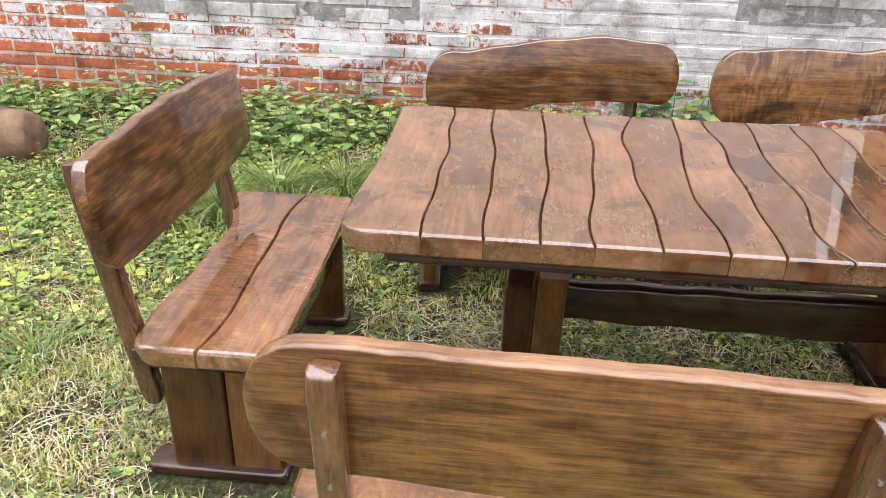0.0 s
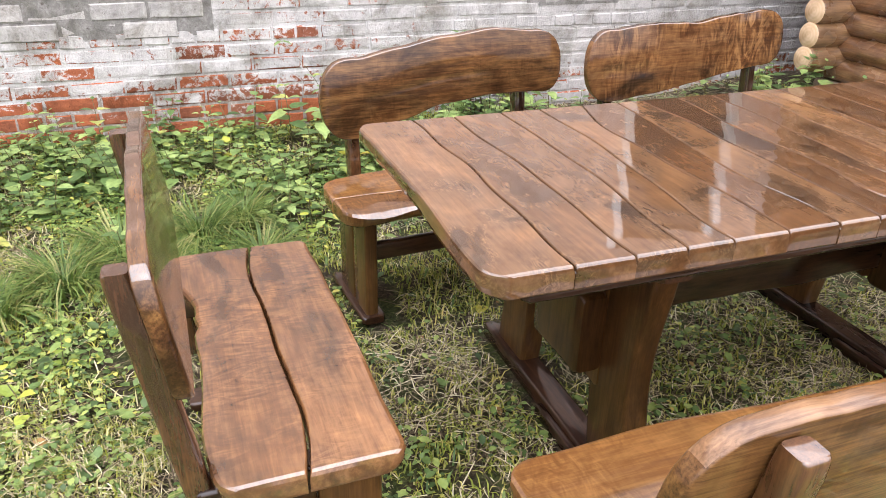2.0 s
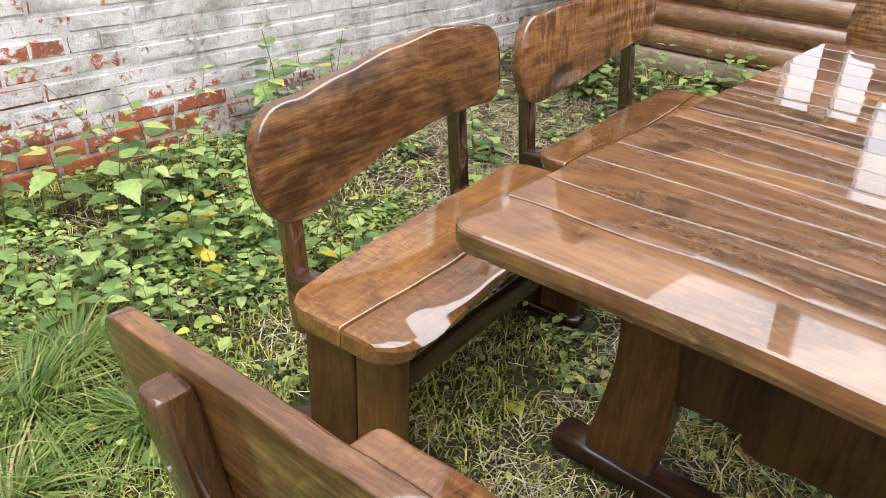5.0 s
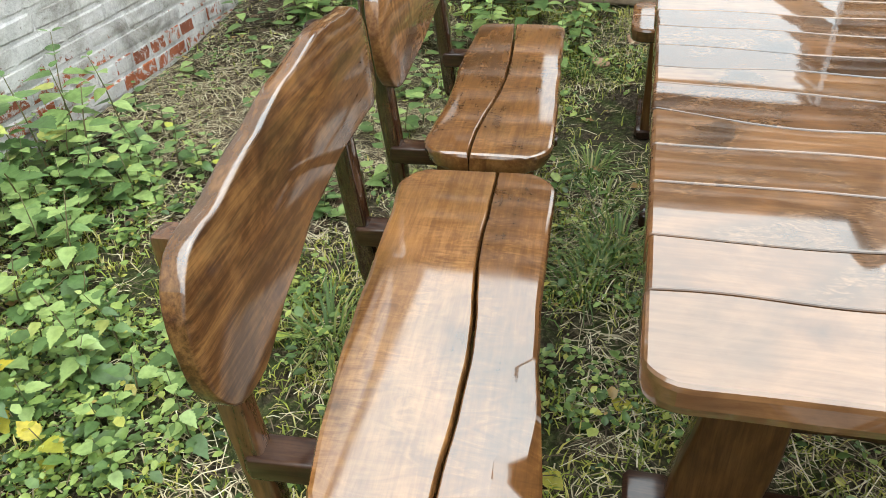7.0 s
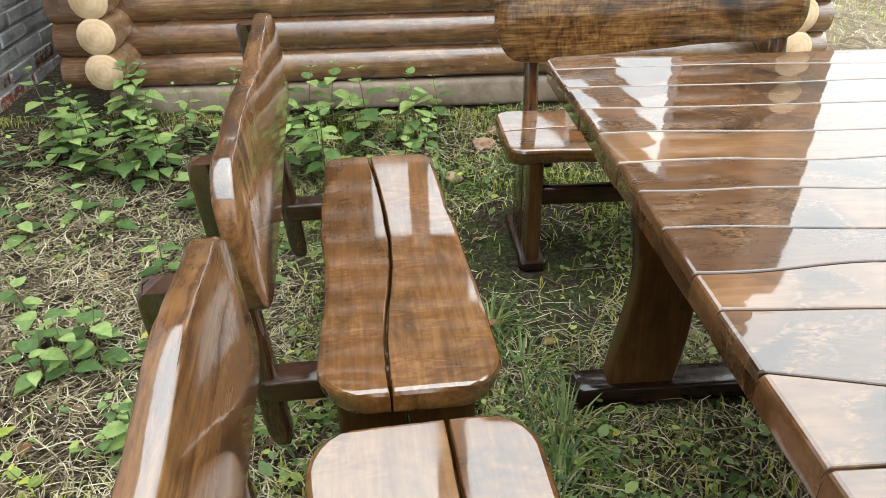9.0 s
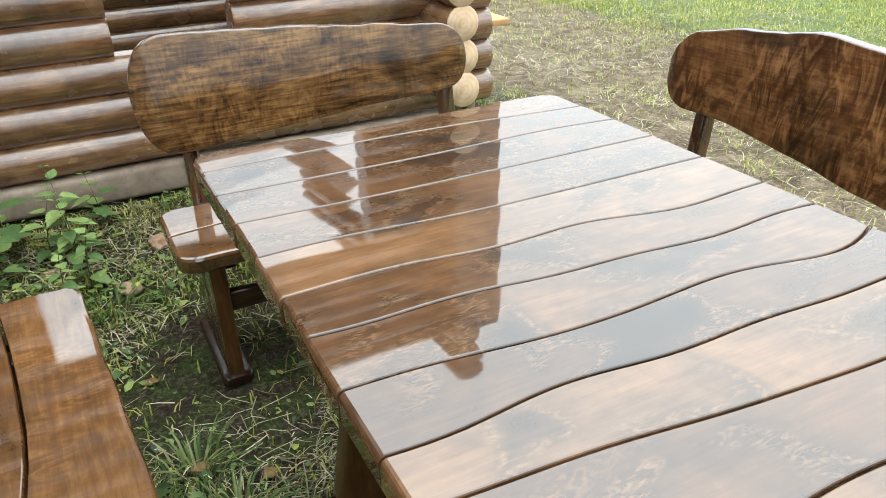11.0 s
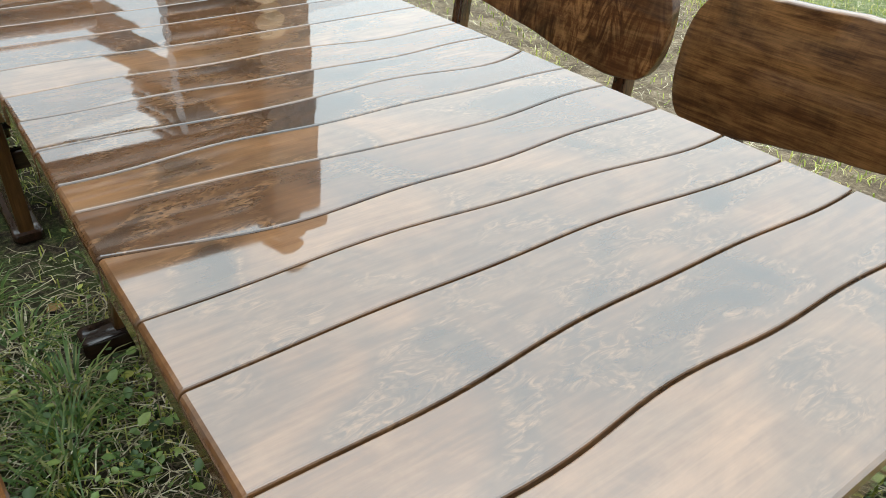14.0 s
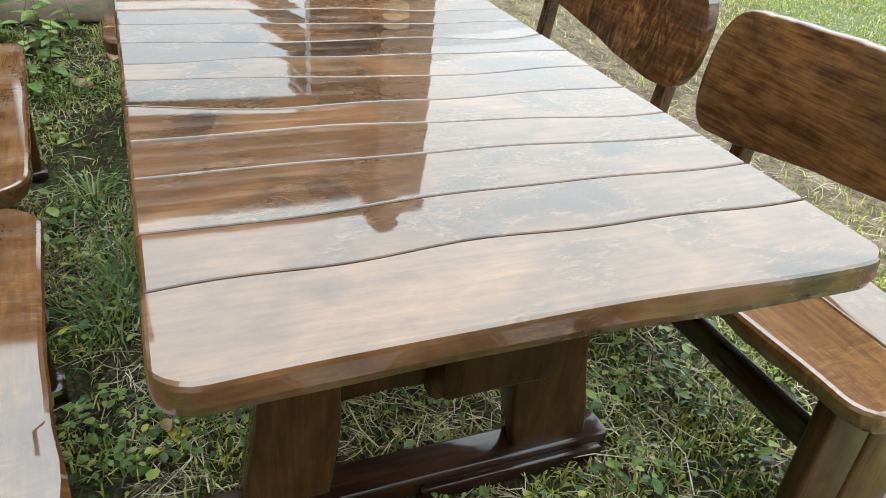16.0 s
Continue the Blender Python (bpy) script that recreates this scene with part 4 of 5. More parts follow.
FEET = [(-0.56, -0.16, 0.03, 0.30), (-0.56, -0.16, 0.78, 1.02), (-0.02, 0.16, 1.10, 1.58), (0.80, 1.00, 1.18, 1.62), (1.06, 1.24, 1.22, 1.64),
        (1.92, 2.12, 1.26, 1.66), (2.06, 2.5, 0.94, 1.06), (0.33, 0.47, 0.1, 1.0), (1.42, 1.57, 0.1, 1.0)]


def free(x, y):
    ok = np.ones(len(x), bool)
    for a, b, c, d in FEET:
        ok &= ~((x > a) & (x < b) & (y > c) & (y < d))
    ok &= y < WALL_Y - 0.02
    ok &= ~((x > 3.22) & (y > -0.45))
    return ok


def scatter(count, x0, x1, y0, y1, density):
    x, y = gen.uniform(x0, x1, count), gen.uniform(y0, y1, count)
    keep = (gen.random(count) < density(x, y)) & free(x, y)
    return x[keep], y[keep]


def damp(x, y):
    """The trodden damp spot round the far bench's foot."""
    return np.clip(1.5 * np.exp(-(((x - 2.05) / 0.42) ** 2 + ((y - 1.02) / 0.30) ** 2)), 0, 1)


def bare(x, y):
    """How bare the soil is: trodden by the far bench, and the strawy plot behind the benches."""
    a = damp(x, y) * 0.92
    c = np.clip((x - 0.9) / 0.5, 0, 1) * np.clip((y - 1.65) / 0.3, 0, 1) * np.clip((3.2 - x) / 0.2, 0, 1) * 0.93
    p = np.clip((-0.75 - y) / 0.35, 0, 1) * np.clip((y + 3.3) / 0.9, 0, 1) * np.clip((x - 0.6) / 0.8, 0, 1) * np.clip(0.95 + 0.7 * field(x, y, 1.3, 51.0), 0.62, 0.97)
    return np.clip(np.maximum(np.maximum(a, c), p), 0, 1)


def blades(name, x, y, length, width, lean, material, label, category, flat=0.0):
    """Bent blades of three segments at the places given."""
    n = len(x)
    z = heights(x, y)
    ang, bend = gen.uniform(0, 2 * math.pi, n), gen.uniform(0.2, 1.0, n) * lean
    ln = length * gen.uniform(0.5, 1.25, n)
    wd = width * gen.uniform(0.6, 1.3, n)
    dx, dy = np.cos(ang), np.sin(ang)
    sx, sy = -dy * wd / 2, dx * wd / 2
    up = np.sqrt(np.clip(1 - np.minimum(bend, 0.98) ** 2, 0.02, 1))
    verts = np.zeros((n, 5, 3))
    for k, (f, g, w) in enumerate(((0, 0, 1), (0, 0, -1), (0.42, 0.55, 0.85), (0.42, 0.55, -0.85), (1.0, 0.92 - 0.35 * lean, 0))):
        verts[:, k, 0] = x + dx * ln * bend * f + sx * w
        verts[:, k, 1] = y + dy * ln * bend * f + sy * w
        verts[:, k, 2] = z - 0.004 * (f == 0) + ln * up * g * (1 - flat) + flat * 0.006 * (1 + f) + 0.004 * flat * k
    base = np.arange(n)[:, None] * 5
    quads, tris = (base + np.array([0, 1, 3, 2])).tolist(), (base + np.array([2, 3, 4])).tolist()
    me = mesh_of(name, verts.reshape(-1, 3).tolist(), quads + tris, material, 180)
    return tagged(new(name, me), label, category, "", "stuff")


def patch(x, y):
    return np.clip(0.6 + 0.9 * field(x, y, 1.6, 3.0) + 1.4 * field(x, y, 7.0, 8.0), 0.12, 1)


x, y = scatter(210000, -3.3, 3.4, -1.2, 3.2, lambda a, b: patch(a, b) * (1 - bare(a, b)) * 0.95 * np.clip((a + 3.3) / 0.9, 0, 1))
blades("short_grass", x, y, 0.055, 0.0046, 1.0, grass_mat, "short trampled meadow grass, green to straw-coloured", "grass")
x, y = scatter(9000, -2.6, 3.3, -1.0, 2.6, lambda a, b: patch(a, b) * (1 - bare(a, b)) * 0.7)
blades("broad_grass", x, y, 0.07, 0.0085, 1.0, broad_mat, "broad green blades and plantain leaves in the lawn", "grass")
x, y = scatter(150000, 0.2, 7.5, -8.0, -0.6, lambda a, b: patch(a, b) * (1 - 0.9 * bare(a, b)))
blades("meadow_grass", x, y, 0.055, 0.0055, 1.0, grass_mat, "open meadow grass beyond the benches", "grass")


x, y = scatter(48000, -3.3, -0.3, -1.2, 1.2, lambda a, b: patch(a, b) * np.clip((a + 3.3) / 0.9, 0, 1) * np.clip((-0.25 - a) / 0.4, 0, 1) * np.clip((1.2 - b) / 0.7, 0, 1))
blades("pale_grass", x, y, 0.085, 0.0042, 1.0, pale_mat, "pale yellowing grass lying over in the yard", "grass")


def outlying(a, b):
    return patch(a, b) * np.clip((a + 9) / 4, 0, 1) * np.clip((b + 1.6) / 0.8, 0, 1)


x, y = scatter(110000, -9.0, -2.1, -1.6, 3.2, lambda a, b: outlying(a, b) * np.clip((-2.1 - a) / 0.9, 0, 1))
blades("yard_grass", x, y, 0.085, 0.0085, 0.9, grass_mat, "uneven yard grass running on along the wall", "grass")


def sticks(name, x, y, label):
    """Straight dry stalks of all lengths, strewn over one another."""
    n = len(x)
    z = heights(x, y)
    ang = gen.uniform(0, 2 * math.pi, n)
    ln = np.clip(gen.lognormal(math.log(0.055), 0.6, n), 0.015, 0.22)
    wd = gen.uniform(0.0007, 0.0019, n)
    dx, dy = np.cos(ang), np.sin(ang)
    kink = gen.uniform(-0.18, 0.18, n) * ln
    z0, z1 = gen.uniform(0.003, 0.024, n), gen.uniform(0.003, 0.030, n)
    verts = np.zeros((n, 6, 3))
    for k, (f, w) in enumerate(((-0.5, 1), (-0.5, -1), (0.08, 1), (0.08, -1), (0.5, 0.7), (0.5, -0.7))):
        off = kink if k in (2, 3) else 0
        verts[:, k, 0] = x + dx * ln * f - dy * (wd * w + off)
        verts[:, k, 1] = y + dy * ln * f + dx * (wd * w + off)
        verts[:, k, 2] = z + z0 + (z1 - z0) * (f + 0.5) + 0.004 * (k in (2, 3))
    base = np.arange(n)[:, None] * 6
    faces = (base + np.array([0, 1, 3, 2])).tolist() + (base + np.array([2, 3, 5, 4])).tolist()
    return tagged(new(name, mesh_of(name, verts.reshape(-1, 3).tolist(), faces, straw_mat, 180)), label, "straw", "", "stuff")


x, y = scatter(182000, -3.2, 3.3, -1.0, 3.2, lambda a, b: np.clip((a + 3.2) / 0.7, 0, 1) * np.clip(0.07 + 0.42 * np.clip((-0.5 - a) / 0.4, 0, 1) * np.clip((1.6 - b) / 0.5, 0, 1) * np.clip(0.5 + 2.0 * field(a, b, 2.4, 4.4), 0, 1) + bare(a, b) * np.clip(0.36 + 1.2 * field(a, b, 3.2, 6.6), 0.05, 0.85) + np.clip(field(a, b, 1.5, 5.5) * 1.6, 0, 0.4) + np.clip(field(a, b, 5.0, 2.5), 0, 0.3) + 0.25 * ((a > 0.1) & (a < 1.9) & (b > 0.0) & (b < 1.1)), 0, 1))
keep = gen.random(len(x)) > 0.85 * damp(x, y)
x, y = x[keep], y[keep]
px, py = scatter(26000, 0.8, 6.5, -4.5, -0.7, lambda a, b: np.clip(0.45 + 1.2 * field(a, b, 2.2, 61.0), 0.05, 1))
sticks("path_straw", px, py, "trodden straw and dry stalks on the dirt path")
sticks("dry_straw", x, y, "dry straw and dead stalks lying on the soil")


def leaf_cards(name, x, y, size, rise, material, label, category):
    """Small folded leaves on short stalks: two halves meeting at a midrib."""
    n = len(x)
    z = heights(x, y) + gen.uniform(0.2, 1.0, n) * rise
    ang, tilt = gen.uniform(0, 2 * math.pi, n), gen.uniform(-0.5, 0.45, n)
    s = size * np.clip(gen.lognormal(0, 0.4, n), 0.35, 2.2)
    shape = np.array([(0, 0, 0), (0.35, 0.34, 0.07), (0.75, 0.26, 0.06), (1.0, 0, -0.04), (0.75, -0.26, 0.06), (0.35, -0.34, 0.07), (0.5, 0, -0.02)])
    ca, sa, ct, st = np.cos(ang), np.sin(ang), np.cos(tilt), np.sin(tilt)
    verts = np.zeros((n, 7, 3))
    for k, (u, v, w) in enumerate(shape):
        fx, fz = u * ct - w * st, u * st + w * ct
        verts[:, k, 0] = x + s * (fx * ca - v * sa)
        verts[:, k, 1] = y + s * (fx * sa + v * ca)
        verts[:, k, 2] = z + s * fz
    base = np.arange(n)[:, None] * 7
    faces = (base + np.array([0, 6, 2, 1])).tolist() + (base + np.array([6, 3, 2])[[0, 1, 2]]).tolist() + (base + np.array([0, 5, 4, 6])).tolist() + (base + np.array([6, 4, 3])).tolist()
    me = mesh_of(name, verts.reshape(-1, 3).tolist(), faces, material, 180)
    return tagged(new(name, me), label, category, "", "stuff")


def weedy(a, b):
    d = np.clip((b - 1.75) / 0.5, 0, 1) * np.clip((1.5 - a) / 0.5, 0.09, 1)
    d = np.maximum(d, np.clip((-0.75 - a) / 0.5, 0, 1) * 0.55 * np.clip((b + 0.1) / 0.9, 0.25, 1))
    d = np.maximum(d, 0.30 * (1 - bare(a, b)))
    return d * np.clip(0.38 + 1.2 * field(a, b, 1.9, 14.0) + 1.5 * field(a, b, 5.0, 11.0), 0.03, 1)


x, y = scatter(280000, -3.3, 3.3, -0.9, 3.2, lambda a, b: weedy(a, b) * np.clip((a + 3.3) / 0.8, 0, 1))
leaf_cards("ground_weeds", x, y, 0.018, 0.05, weed_mat, "low creeping weeds with small green leaves", "weeds")
x, y = scatter(16000, -2.8, 3.0, 1.2, 3.2, lambda a, b: weedy(a, b) * np.clip(0.5 + 2.2 * field(a, b, 3.4, 31.0), 0.0, 1))
leaf_cards("broad_weeds", x, y, 0.029, 0.10, weed_mat, "broad-leaved weeds along the wall", "weeds")
x, y = scatter(9000, -2.8, -0.55, 0.3, 1.9, lambda a, b: np.clip((b - 0.3) / 0.6, 0, 1) * np.clip(0.35 + 2.4 * field(a, b, 2.8, 17.0), 0.03, 1))
leaf_cards("yard_weeds", x, y, 0.022, 0.04, weed_mat, "low broad-leaved weeds in the yard grass", "weeds")
x, y = scatter(900, -2.8, 3.2, -0.9, 3.2, lambda a, b: np.full(len(a), 0.4))
leaf_cards("fallen_leaves", x, y, 0.032, 0.012, fallen_mat, "scattered fallen autumn leaves, brown and yellow", "leaves")


litter_mat = leafy("brown_litter", [(0.0, (0.025, 0.015, 0.010)), (0.5, (0.075, 0.042, 0.024)), (0.85, (0.15, 0.085, 0.045)), (1.0, (0.26, 0.19, 0.12))], 0.75, 0.05)
x, y = scatter(9000, 0.2, 3.2, 1.5, 3.1, lambda a, b: np.clip(bare(a, b) * (0.5 + 1.2 * field(a, b, 2.6, 41.0)), 0.02, 1))
leaf_cards("leaf_litter", x, y, 0.026, 0.014, litter_mat, "rotting brown leaf litter on the bare plot", "leaves")


def nettle_meshes(seed, h, leaf, spacing=0.040):
    rng = random.Random(seed)
    bend = rng.uniform(-0.25, 0.25), rng.uniform(-0.25, 0.25)

    def axis(t):
        return Vector((bend[0] * h * t * t, bend[1] * h * t * t, h * t))

    rings = [[axis(t) + Vector((0.0028 * (1 - 0.6 * t) * math.cos(q), 0.0028 * (1 - 0.6 * t) * math.sin(q), 0)) for q in (k * math.pi * 2 / 5 for k in range(5))] for t in (0, 0.33, 0.66, 1.0)]
    rings[0] = [p - Vector((0, 0, 0.03)) for p in rings[0]]
    stem = loft("stem", rings, stem_mat, 180)
    verts, faces = [], []
    nodes = max(3, int(h / spacing))
    for k in range(nodes):
        t = 0.22 + 0.78 * k / (nodes - 1)
        turn = k * math.pi / 2 + rng.uniform(-0.3, 0.3)
        size = leaf * (0.55 + 0.75 * math.sin(math.pi * min(1, 0.25 + 0.72 * t))) * rng.uniform(0.75, 1.15) * (0.6 if k == nodes - 1 else 1)
        for opp in range(2):
            a = turn + opp * math.pi
            droop = rng.uniform(-0.35, 0.30) + (0.35 if k >= nodes - 2 else 0)
            o = axis(t)
            d = Vector((math.cos(a), math.sin(a), 0))
            s = Vector((-math.sin(a), math.cos(a), 0))
            base = len(verts)
            # toothed outline on both sides of a folded midrib
            rows_ = [(0.16, 0.02), (0.21, 0.22), (0.31, 0.34), (0.34, 0.29), (0.45, 0.38), (0.48, 0.31), (0.59, 0.35), (0.62, 0.28), (0.72, 0.29), (0.75, 0.22), (0.86, 0.20), (0.89, 0.13), (1.0, 0.08), (1.14, 0.004)]
            for u, v in rows_:
                for side_ in (-1, 0, 1):
                    lift_ = 0.18 * v * abs(side_) - 0.12 * u * u
                    verts.append(o + (d * u * math.cos(droop) + Vector((0, 0, 1)) * (u * math.sin(droop) + lift_) + s * v * side_) * size)
            for r_ in range(len(rows_) - 1):
                q_ = base + 3 * r_
                faces += [(q_, q_ + 1, q_ + 4, q_ + 3), (q_ + 1, q_ + 2, q_ + 5, q_ + 4)]
    return stem, verts, faces


protos = []
for k in range(12):
    h = (0.12, 0.16, 0.2, 0.24, 0.28, 0.18, 0.22, 0.14, 0.33, 0.26, 0.32, 0.38)[k]
    stem, lv, lf = nettle_meshes(100 + k, h, 0.058 if k < 9 else 0.078, 0.040 if k < 9 else 0.052)
    protos.append((stem, mesh_of("leaves", lv, lf, yellow_mat if k == 7 else nettle_mat, 180)))


crowd = []
made = 0


def grow(k, x, y, turn, size, label):
    stem, leaves = protos[k]
    if y > 1.72 and x < 1.5 and (x < -1.15 or (made % 3 and y > 2.25)):
        crowd.append((k, Matrix.LocRotScale((x, y, ground_z(x, y)), Euler((0, 0, turn)), (size,) * 3)))
        return
    ob = new("nettle_plant", stem)
    ob.matrix_world = Matrix.LocRotScale((x, y, ground_z(x, y)), Euler((0, 0, turn)), (size,) * 3)
    tagged(ob, label, "plant", "weeds along the walls")
    part("leaves", leaves, ob, "pointed toothed leaves")


rng = random.Random(23)
NETTLE, PALE = "young green nettle rooted in the weedy soil", "yellowing weed among the green nettles"
made = 0
while made < 400:
    x, y = rng.uniform(-2.7, 1.5), 1.72 + 1.30 * rng.random() ** 0.75
    if noise.noise((x * 1.6, y * 1.6, 21.0)) < -0.22 + 0.35 * smooth(x, 0.7, 1.5) or (x > -0.1 and y < 1.86) or (y < 2.1 and x < -0.2 and rng.random() < 0.7):
        continue
    pale = rng.random() < 0.04
    grow(7 if pale else rng.choice((0, 1, 2, 3, 5, 6)), x, y, rng.uniform(0, 6.3), 0.55 + 0.75 * rng.random() ** 1.3, PALE if pale else NETTLE)
    made += 1
for _ in range(40):     # along the log wall
    x, y = rng.uniform(2.65, 3.12), 2.75 - 1.6 * rng.random() ** 1.4
    if y < 1.45 and rng.random() < 0.5:
        continue
    grow(rng.choice((3, 9, 9, 10, 11)), x, y, rng.uniform(0, 6.3), rng.uniform(0.8, 1.15), "tall green nettle before the log wall")
for _ in range(34):     # sparse on the strawy plot
    grow(rng.choice((0, 1, 5)), rng.uniform(1.5, 2.9), rng.uniform(1.8, 3.0), rng.uniform(0, 6.3), rng.uniform(0.8, 1.2), "small green weed on strawy soil")

for x, y, k, s in ((1.12, 2.98, 8, 1.55), (1.20, 2.90, 4, 1.5), (1.46, 3.0, 8, 1.3), (1.40, 2.92, 4, 1.4), (1.02, 2.95, 4, 1.35), (0.95, 2.78, 6, 1.5), (1.28, 2.80, 6, 1.5), (1.55, 2.85, 3, 1.4),
                   (0.30, 2.78, 8, 1.1), (0.18, 2.66, 4, 1.25), (0.42, 2.86, 8, 1.2), (0.06, 2.84, 4, 1.2), (0.34, 2.62, 3, 1.3), (0.52, 2.74, 4, 1.1), (-0.12, 2.9, 3, 1.3), (-0.85, 2.95, 4, 1.0), (-1.05, 2.85, 3, 1.2)):
    grow({4: 9, 8: 10}.get(k, k), x, y, x * 9, s * 1.0, "tall nettle growing up against the brick wall")


lime_plants = []
for k in range(3):      # low leafy rosettes, yellow-green
    stem, lv, lf = nettle_meshes(140 + k, (0.09, 0.12, 0.15)[k], 0.045)
    lime_plants.append((stem, mesh_of("leaves", lv, lf, lime_mat, 180)))
for x, y in ((-1.31, 0.93), (-1.38, 0.84), (-1.08, 1.12), (-1.22, 1.46), (-1.30, 1.52), (-1.14, 1.14), (-1.20, 1.05), (-1.12, 0.76), (-1.5, 1.0), (-1.62, 1.2), (-1.75, 0.9), (-1.45, 0.7),
             (-1.0, 0.98), (-0.92, 1.2), (-1.85, 1.4), (-2.0, 1.1), (-0.98, 2.78), (-1.06, 2.84), (-0.35, 2.76), (-0.27, 2.72), (-0.02, 1.92), (0.70, 1.90), (0.73, 2.98), (0.66, 2.94), (1.62, 2.70), (1.37, 2.36), (1.25, 2.24), (0.88, 2.2)):
    k = rng.randrange(3)
    ob = new("leafy_weed", lime_plants[k][0])
    ob.matrix_world = Matrix.LocRotScale((x, y, ground_z(x, y)), Euler((0, 0, rng.uniform(0, 6.3))), (rng.uniform(0.8, 1.3),) * 3)
    tagged(ob, "low yellow-green weed with broad toothed leaves", "plant", "yellowing weeds")
    part("leaves", lime_plants[k][1], ob, "broad yellow-green leaves")


def crowd_mesh(name, which, material, label):
    verts, faces = [], []
    for k, m in crowd:
        o = len(verts)
        verts += [m @ v.co for v in protos[k][which].vertices]
        faces += [tuple(o + i for i in p.vertices) for p in protos[k][which].polygons]
    tagged(new(name, mesh_of(name, verts, faces, material, 180)), label, "weeds", "", "stuff")


crowd_mesh("nettle_bed", 1, nettle_mat, "dense bed of green nettle leaves along the wall")
crowd_mesh("nettle_stems", 0, stem_mat, "thin stems under the bed of nettles")


def tuft(x, y, size, count, seed):
    rng = random.Random(seed)
    verts, faces = [], []
    for _ in range(count):
        a, ln = rng.uniform(0, 6.28), size * rng.uniform(0.6, 1.2)
        r0 = rng.uniform(0, 0.085)
        out, w = rng.uniform(0.45, 1.15), 0.0040 * rng.uniform(0.7, 1.2)
        d, s = Vector((math.cos(a), math.sin(a), 0)), Vector((-math.sin(a), math.cos(a), 0))
        o = d * r0
        base = len(verts)
        for t in (0, 0.35, 0.7, 1.0):
            p = o + d * ln * out * t ** 1.3 + Vector((0, 0, ln * (1.15 * t - (0.35 + 0.75 * out) * t * t * 0.9) - 0.01 * (t == 0)))
            ww = w * (1 - 0.85 * t)
            verts += [p + s * ww, p - s * ww]
        faces += [(base + 2 * k, base + 2 * k + 1, base + 2 * k + 3, base + 2 * k + 2) for k in range(3)]
    ob = new("grass_tuft", mesh_of("grass_tuft", verts, faces, tuft_mat, 180))
    ob.location = (x, y, ground_z(x, y))
    tagged(ob, "tuft of long arching grass blades in the weeds", "grass", "grass tufts")


for k, (x, y, s) in enumerate(((-0.95, 1.72, 0.27), (-0.76, 1.90, 0.30), (-0.62, 1.72, 0.24), (-0.46, 1.98, 0.27), (-1.15, 1.58, 0.22), (-0.28, 2.10, 0.22), (-1.12, 0.55, 0.16), (1.35, 1.04, 0.15), (1.22, 1.08, 0.13), (1.62, 1.10, 0.12), (1.80, 1.16, 0.13), (1.10, 1.12, 0.11), (2.62, 1.25, 0.12), (0.75, 1.75, 0.18), (-0.25, 1.75, 0.2))):
    tuft(x, y, s * 1.12, 240 if s > 0.19 else 70, 300 + k)


def stone(x, y, size, seed, name, label, material):
    rng = random.Random(seed)
    bm = bmesh.new()
    bmesh.ops.create_icosphere(bm, subdivisions=2, radius=size)
    for v in bm.verts:
        k = 1 + 0.35 * noise.noise(v.co / size * 0.9 + Vector((seed, 0, 0)))
        v.co = Vector((v.co.x * k * 1.25, v.co.y * k * 0.85, v.co.z * k * 0.42))
    me = bpy.data.meshes.new(name)
    bm.to_mesh(me)
    bm.free()
    me.materials.append(material)
    ob = new(name, me)
    ob.location = (x, y, ground_z(x, y) + size * 0.2)
    ob.rotation_euler = (0, 0, rng.uniform(0, 6))
    tagged(ob, label, "stone")


stone(2.72, 1.20, 0.045, 1, "brick_shard", "broken piece of reddish brick lying on soil", stone_mat)
stone(2.92, 1.05, 0.05, 2, "brick_shard", "broken piece of reddish brick lying on soil", stone_mat)
stone(3.02, 0.98, 0.04, 3, "brick_shard", "broken piece of pale brick lying on soil", stone_mat)
stone(2.88, 1.42, 0.03, 4, "brick_shard", "broken piece of reddish brick lying on soil", stone_mat)


def big_leaf(x, y, size, turn, material, label):
    v = [(0, 0, 0), (0.3, 0.3, 0.1), (0.55, 0.42, 0.16), (0.8, 0.25, 0.1), (1.05, 0, 0.03), (0.8, -0.25, 0.12), (0.55, -0.42, 0.2), (0.3, -0.3, 0.1), (0.55, 0, 0.03)]
    f = [(0, 8, 2, 1), (8, 4, 3, 2), (0, 7, 6, 8), (8, 6, 5, 4)]
    ob = new("fallen_leaf", mesh_of("fallen_leaf", [tuple(c * size for c in p) for p in v], f, material, 180))
    ob.location, ob.rotation_euler = (x, y, ground_z(x, y) + 0.012), (0, 0, turn)
    tagged(ob, label, "leaf", "fallen leaves")


big_leaf(0.64, 0.59, 0.075, 0.6, fallen_mat, "curled orange-brown fallen leaf under the table")
big_leaf(1.73, 0.975, 0.05, 2.0, fallen_mat, "curled red-brown fallen leaf on the soil")
big_leaf(0.40, 1.10, 0.06, 1.0, yellow_mat, "yellow fallen leaf in the grass")
big_leaf(0.70, 0.99, 0.06, 3.0, yellow_mat, "yellow fallen leaf in the grass")
big_leaf(0.94, 0.22, 0.07, 4.0, fallen_mat, "curled orange-brown fallen leaf under the table")

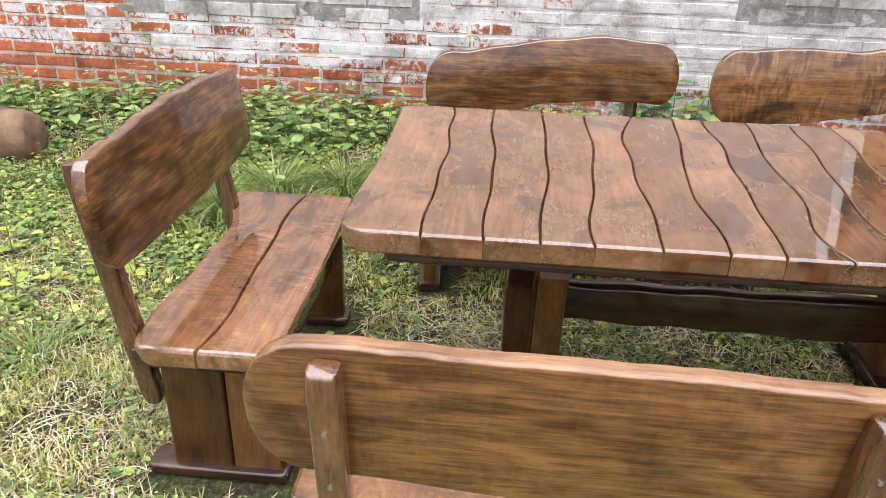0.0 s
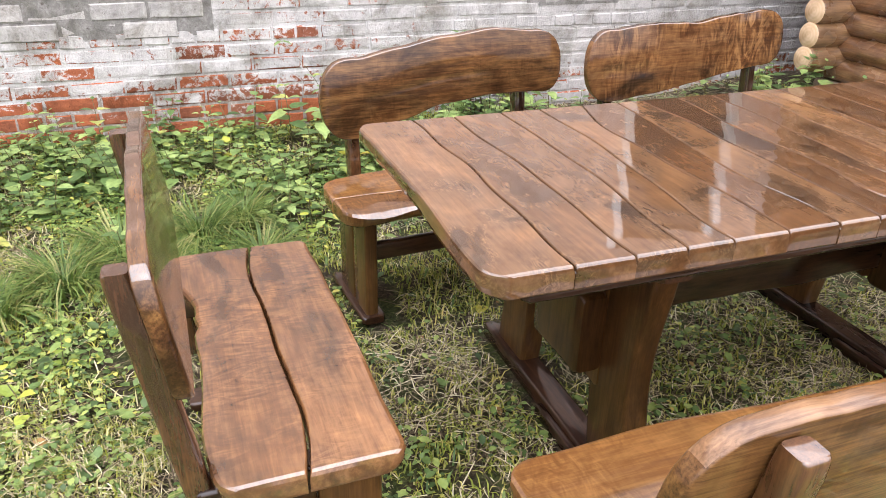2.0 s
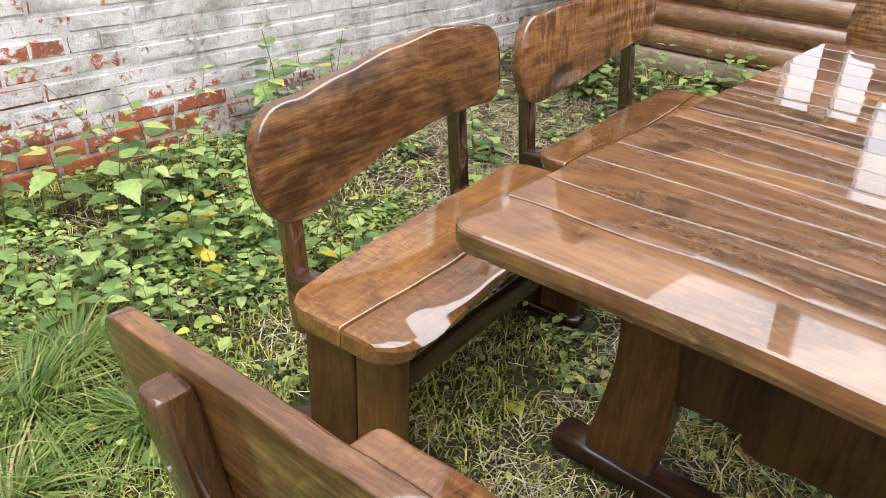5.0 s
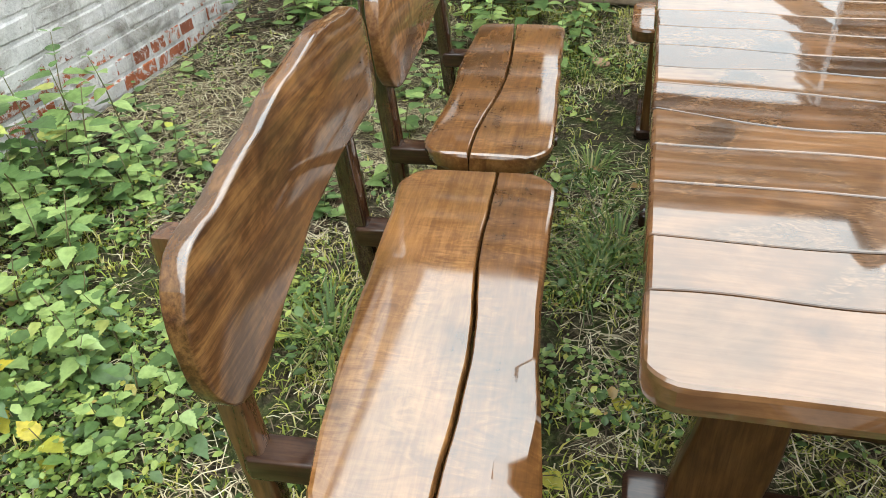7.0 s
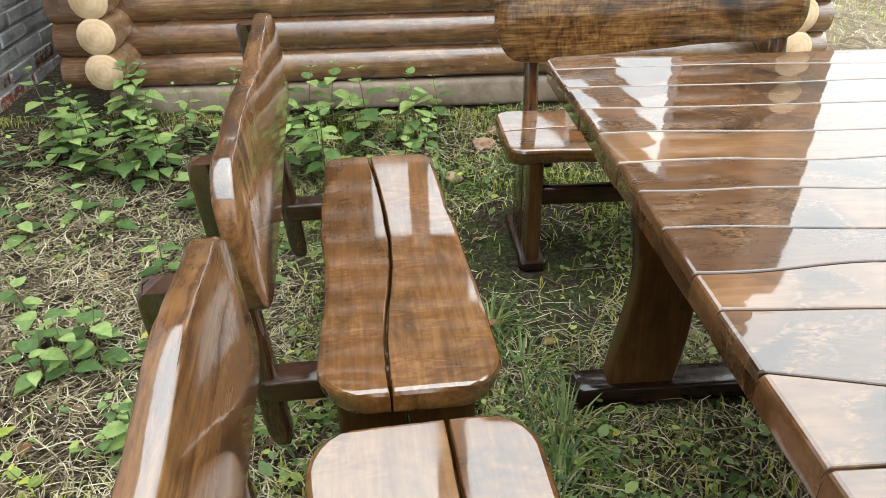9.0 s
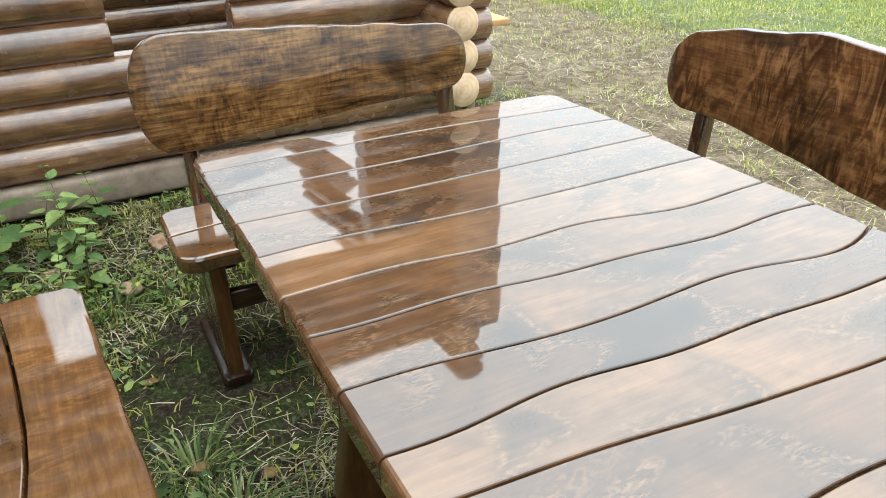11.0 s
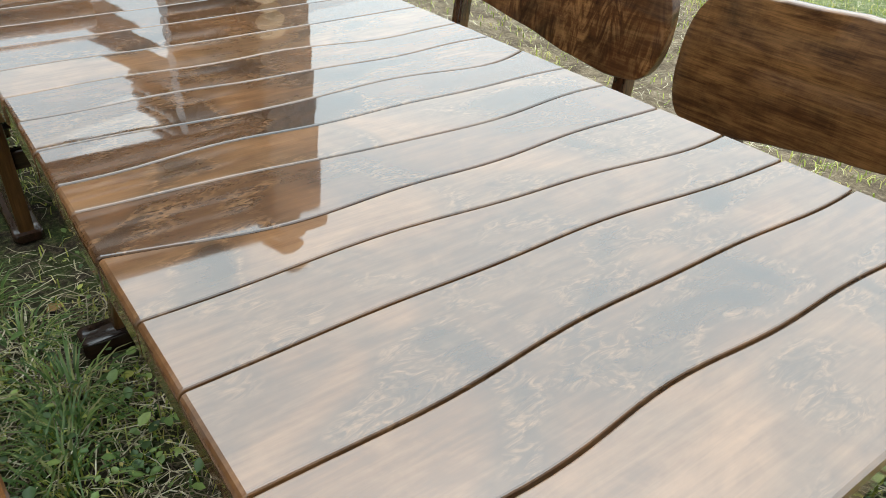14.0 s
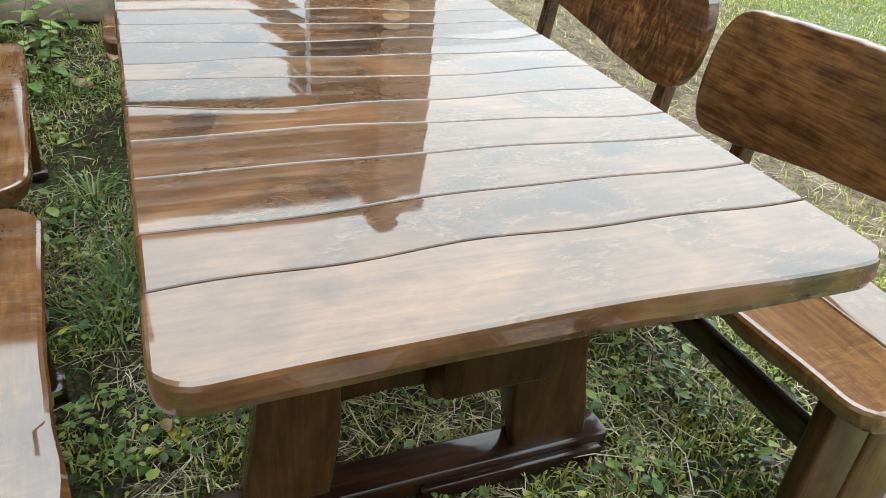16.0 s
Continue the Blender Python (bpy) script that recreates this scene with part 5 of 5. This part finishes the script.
# an old tree stump lying by the wall
rings = []
for t, r in ((0, 0.11), (0.03, 0.135), (0.2, 0.14), (0.36, 0.125), (0.40, 0.10)):
    rings.append([(-2.50 + t, 2.20 + r * math.cos(q) * (1 + 0.12 * noise.noise((q * 2, t * 5, 0))), 0.14 + r * math.sin(q) * (1 + 0.12 * noise.noise((q * 2, t * 5, 4)))) for q in (k * math.pi * 2 / 20 for k in range(20))])
tagged(new("tree_stump", loft("tree_stump", rings, stump_mat, 60)), "short weathered log lying in the weeds by the wall", "log")


def stalk(x, y, top, leaves_at, label):
    """A long thin wild stalk that leans on the wall, with a few leaves."""
    base = Vector((x, y, ground_z(x, y) - 0.01))
    top = Vector(top)
    rings = []
    for k in range(9):
        t = k / 8
        c = base.lerp(top, t) + Vector((0.03 * math.sin(t * 3), 0, 0.04 * math.sin(t * math.pi)))
        rings.append([c + Vector((0.003 * (1 - 0.7 * t) * math.cos(q), 0.003 * (1 - 0.7 * t) * math.sin(q), 0)) for q in (j * math.pi * 2 / 5 for j in range(5))])
    ob = tagged(new("wild_stalk", loft("wild_stalk", rings, stem_mat, 180)), label, "plant", "weeds along the walls")
    for k, t in enumerate(leaves_at):
        c = base.lerp(top, t) + Vector((0.03 * math.sin(t * 3), 0, 0.04 * math.sin(t * math.pi)))
        verts, faces = [], []
        for a in (k * 1.3, k * 1.3 + 2.1, k * 1.3 + 4.2):
            d, s = Vector((math.cos(a), math.sin(a) * 0.6 - 0.3, 0.25 * math.sin(a * 3))), Vector((-math.sin(a), math.cos(a), 0.1))
            o = len(verts)
            for u, v, w in ((0, 0, 0), (0.3, 0.26, 0.04), (0.65, 0.24, 0.02), (1.05, 0, -0.15), (0.65, -0.24, 0.02), (0.3, -0.26, 0.04), (0.5, 0, -0.02)):
                verts.append(c + (d * u + s * v + Vector((0, 0, w))) * 0.055)
            faces += [(o, o + 6, o + 2, o + 1), (o + 6, o + 3, o + 2), (o, o + 5, o + 4, o + 6), (o + 6, o + 4, o + 3)]
        part("leaf_cluster", mesh_of("leaf_cluster", verts, faces, nettle_mat, 180), ob)


stalk(0.34, 2.92, (0.045, 2.98, 0.61), (0.3, 0.42, 0.55, 0.97), "thin leafy stalk leaning across the brick wall")
stalk(-0.02, 2.85, (0.02, 3.0, 0.36), (0.5, 0.8, 1.0), "short dry stalk with leaves by the wall")
stalk(-1.72, 3.02, (-2.0, 3.09, 0.66), (0.2, 0.35, 0.5, 0.65, 0.8, 1.0), "green climbing stalk on the brick wall")
stalk(0.62, 2.98, (0.80, 3.06, 0.45), (0.4, 0.7, 1.0), "leafy stalk by the brick wall")
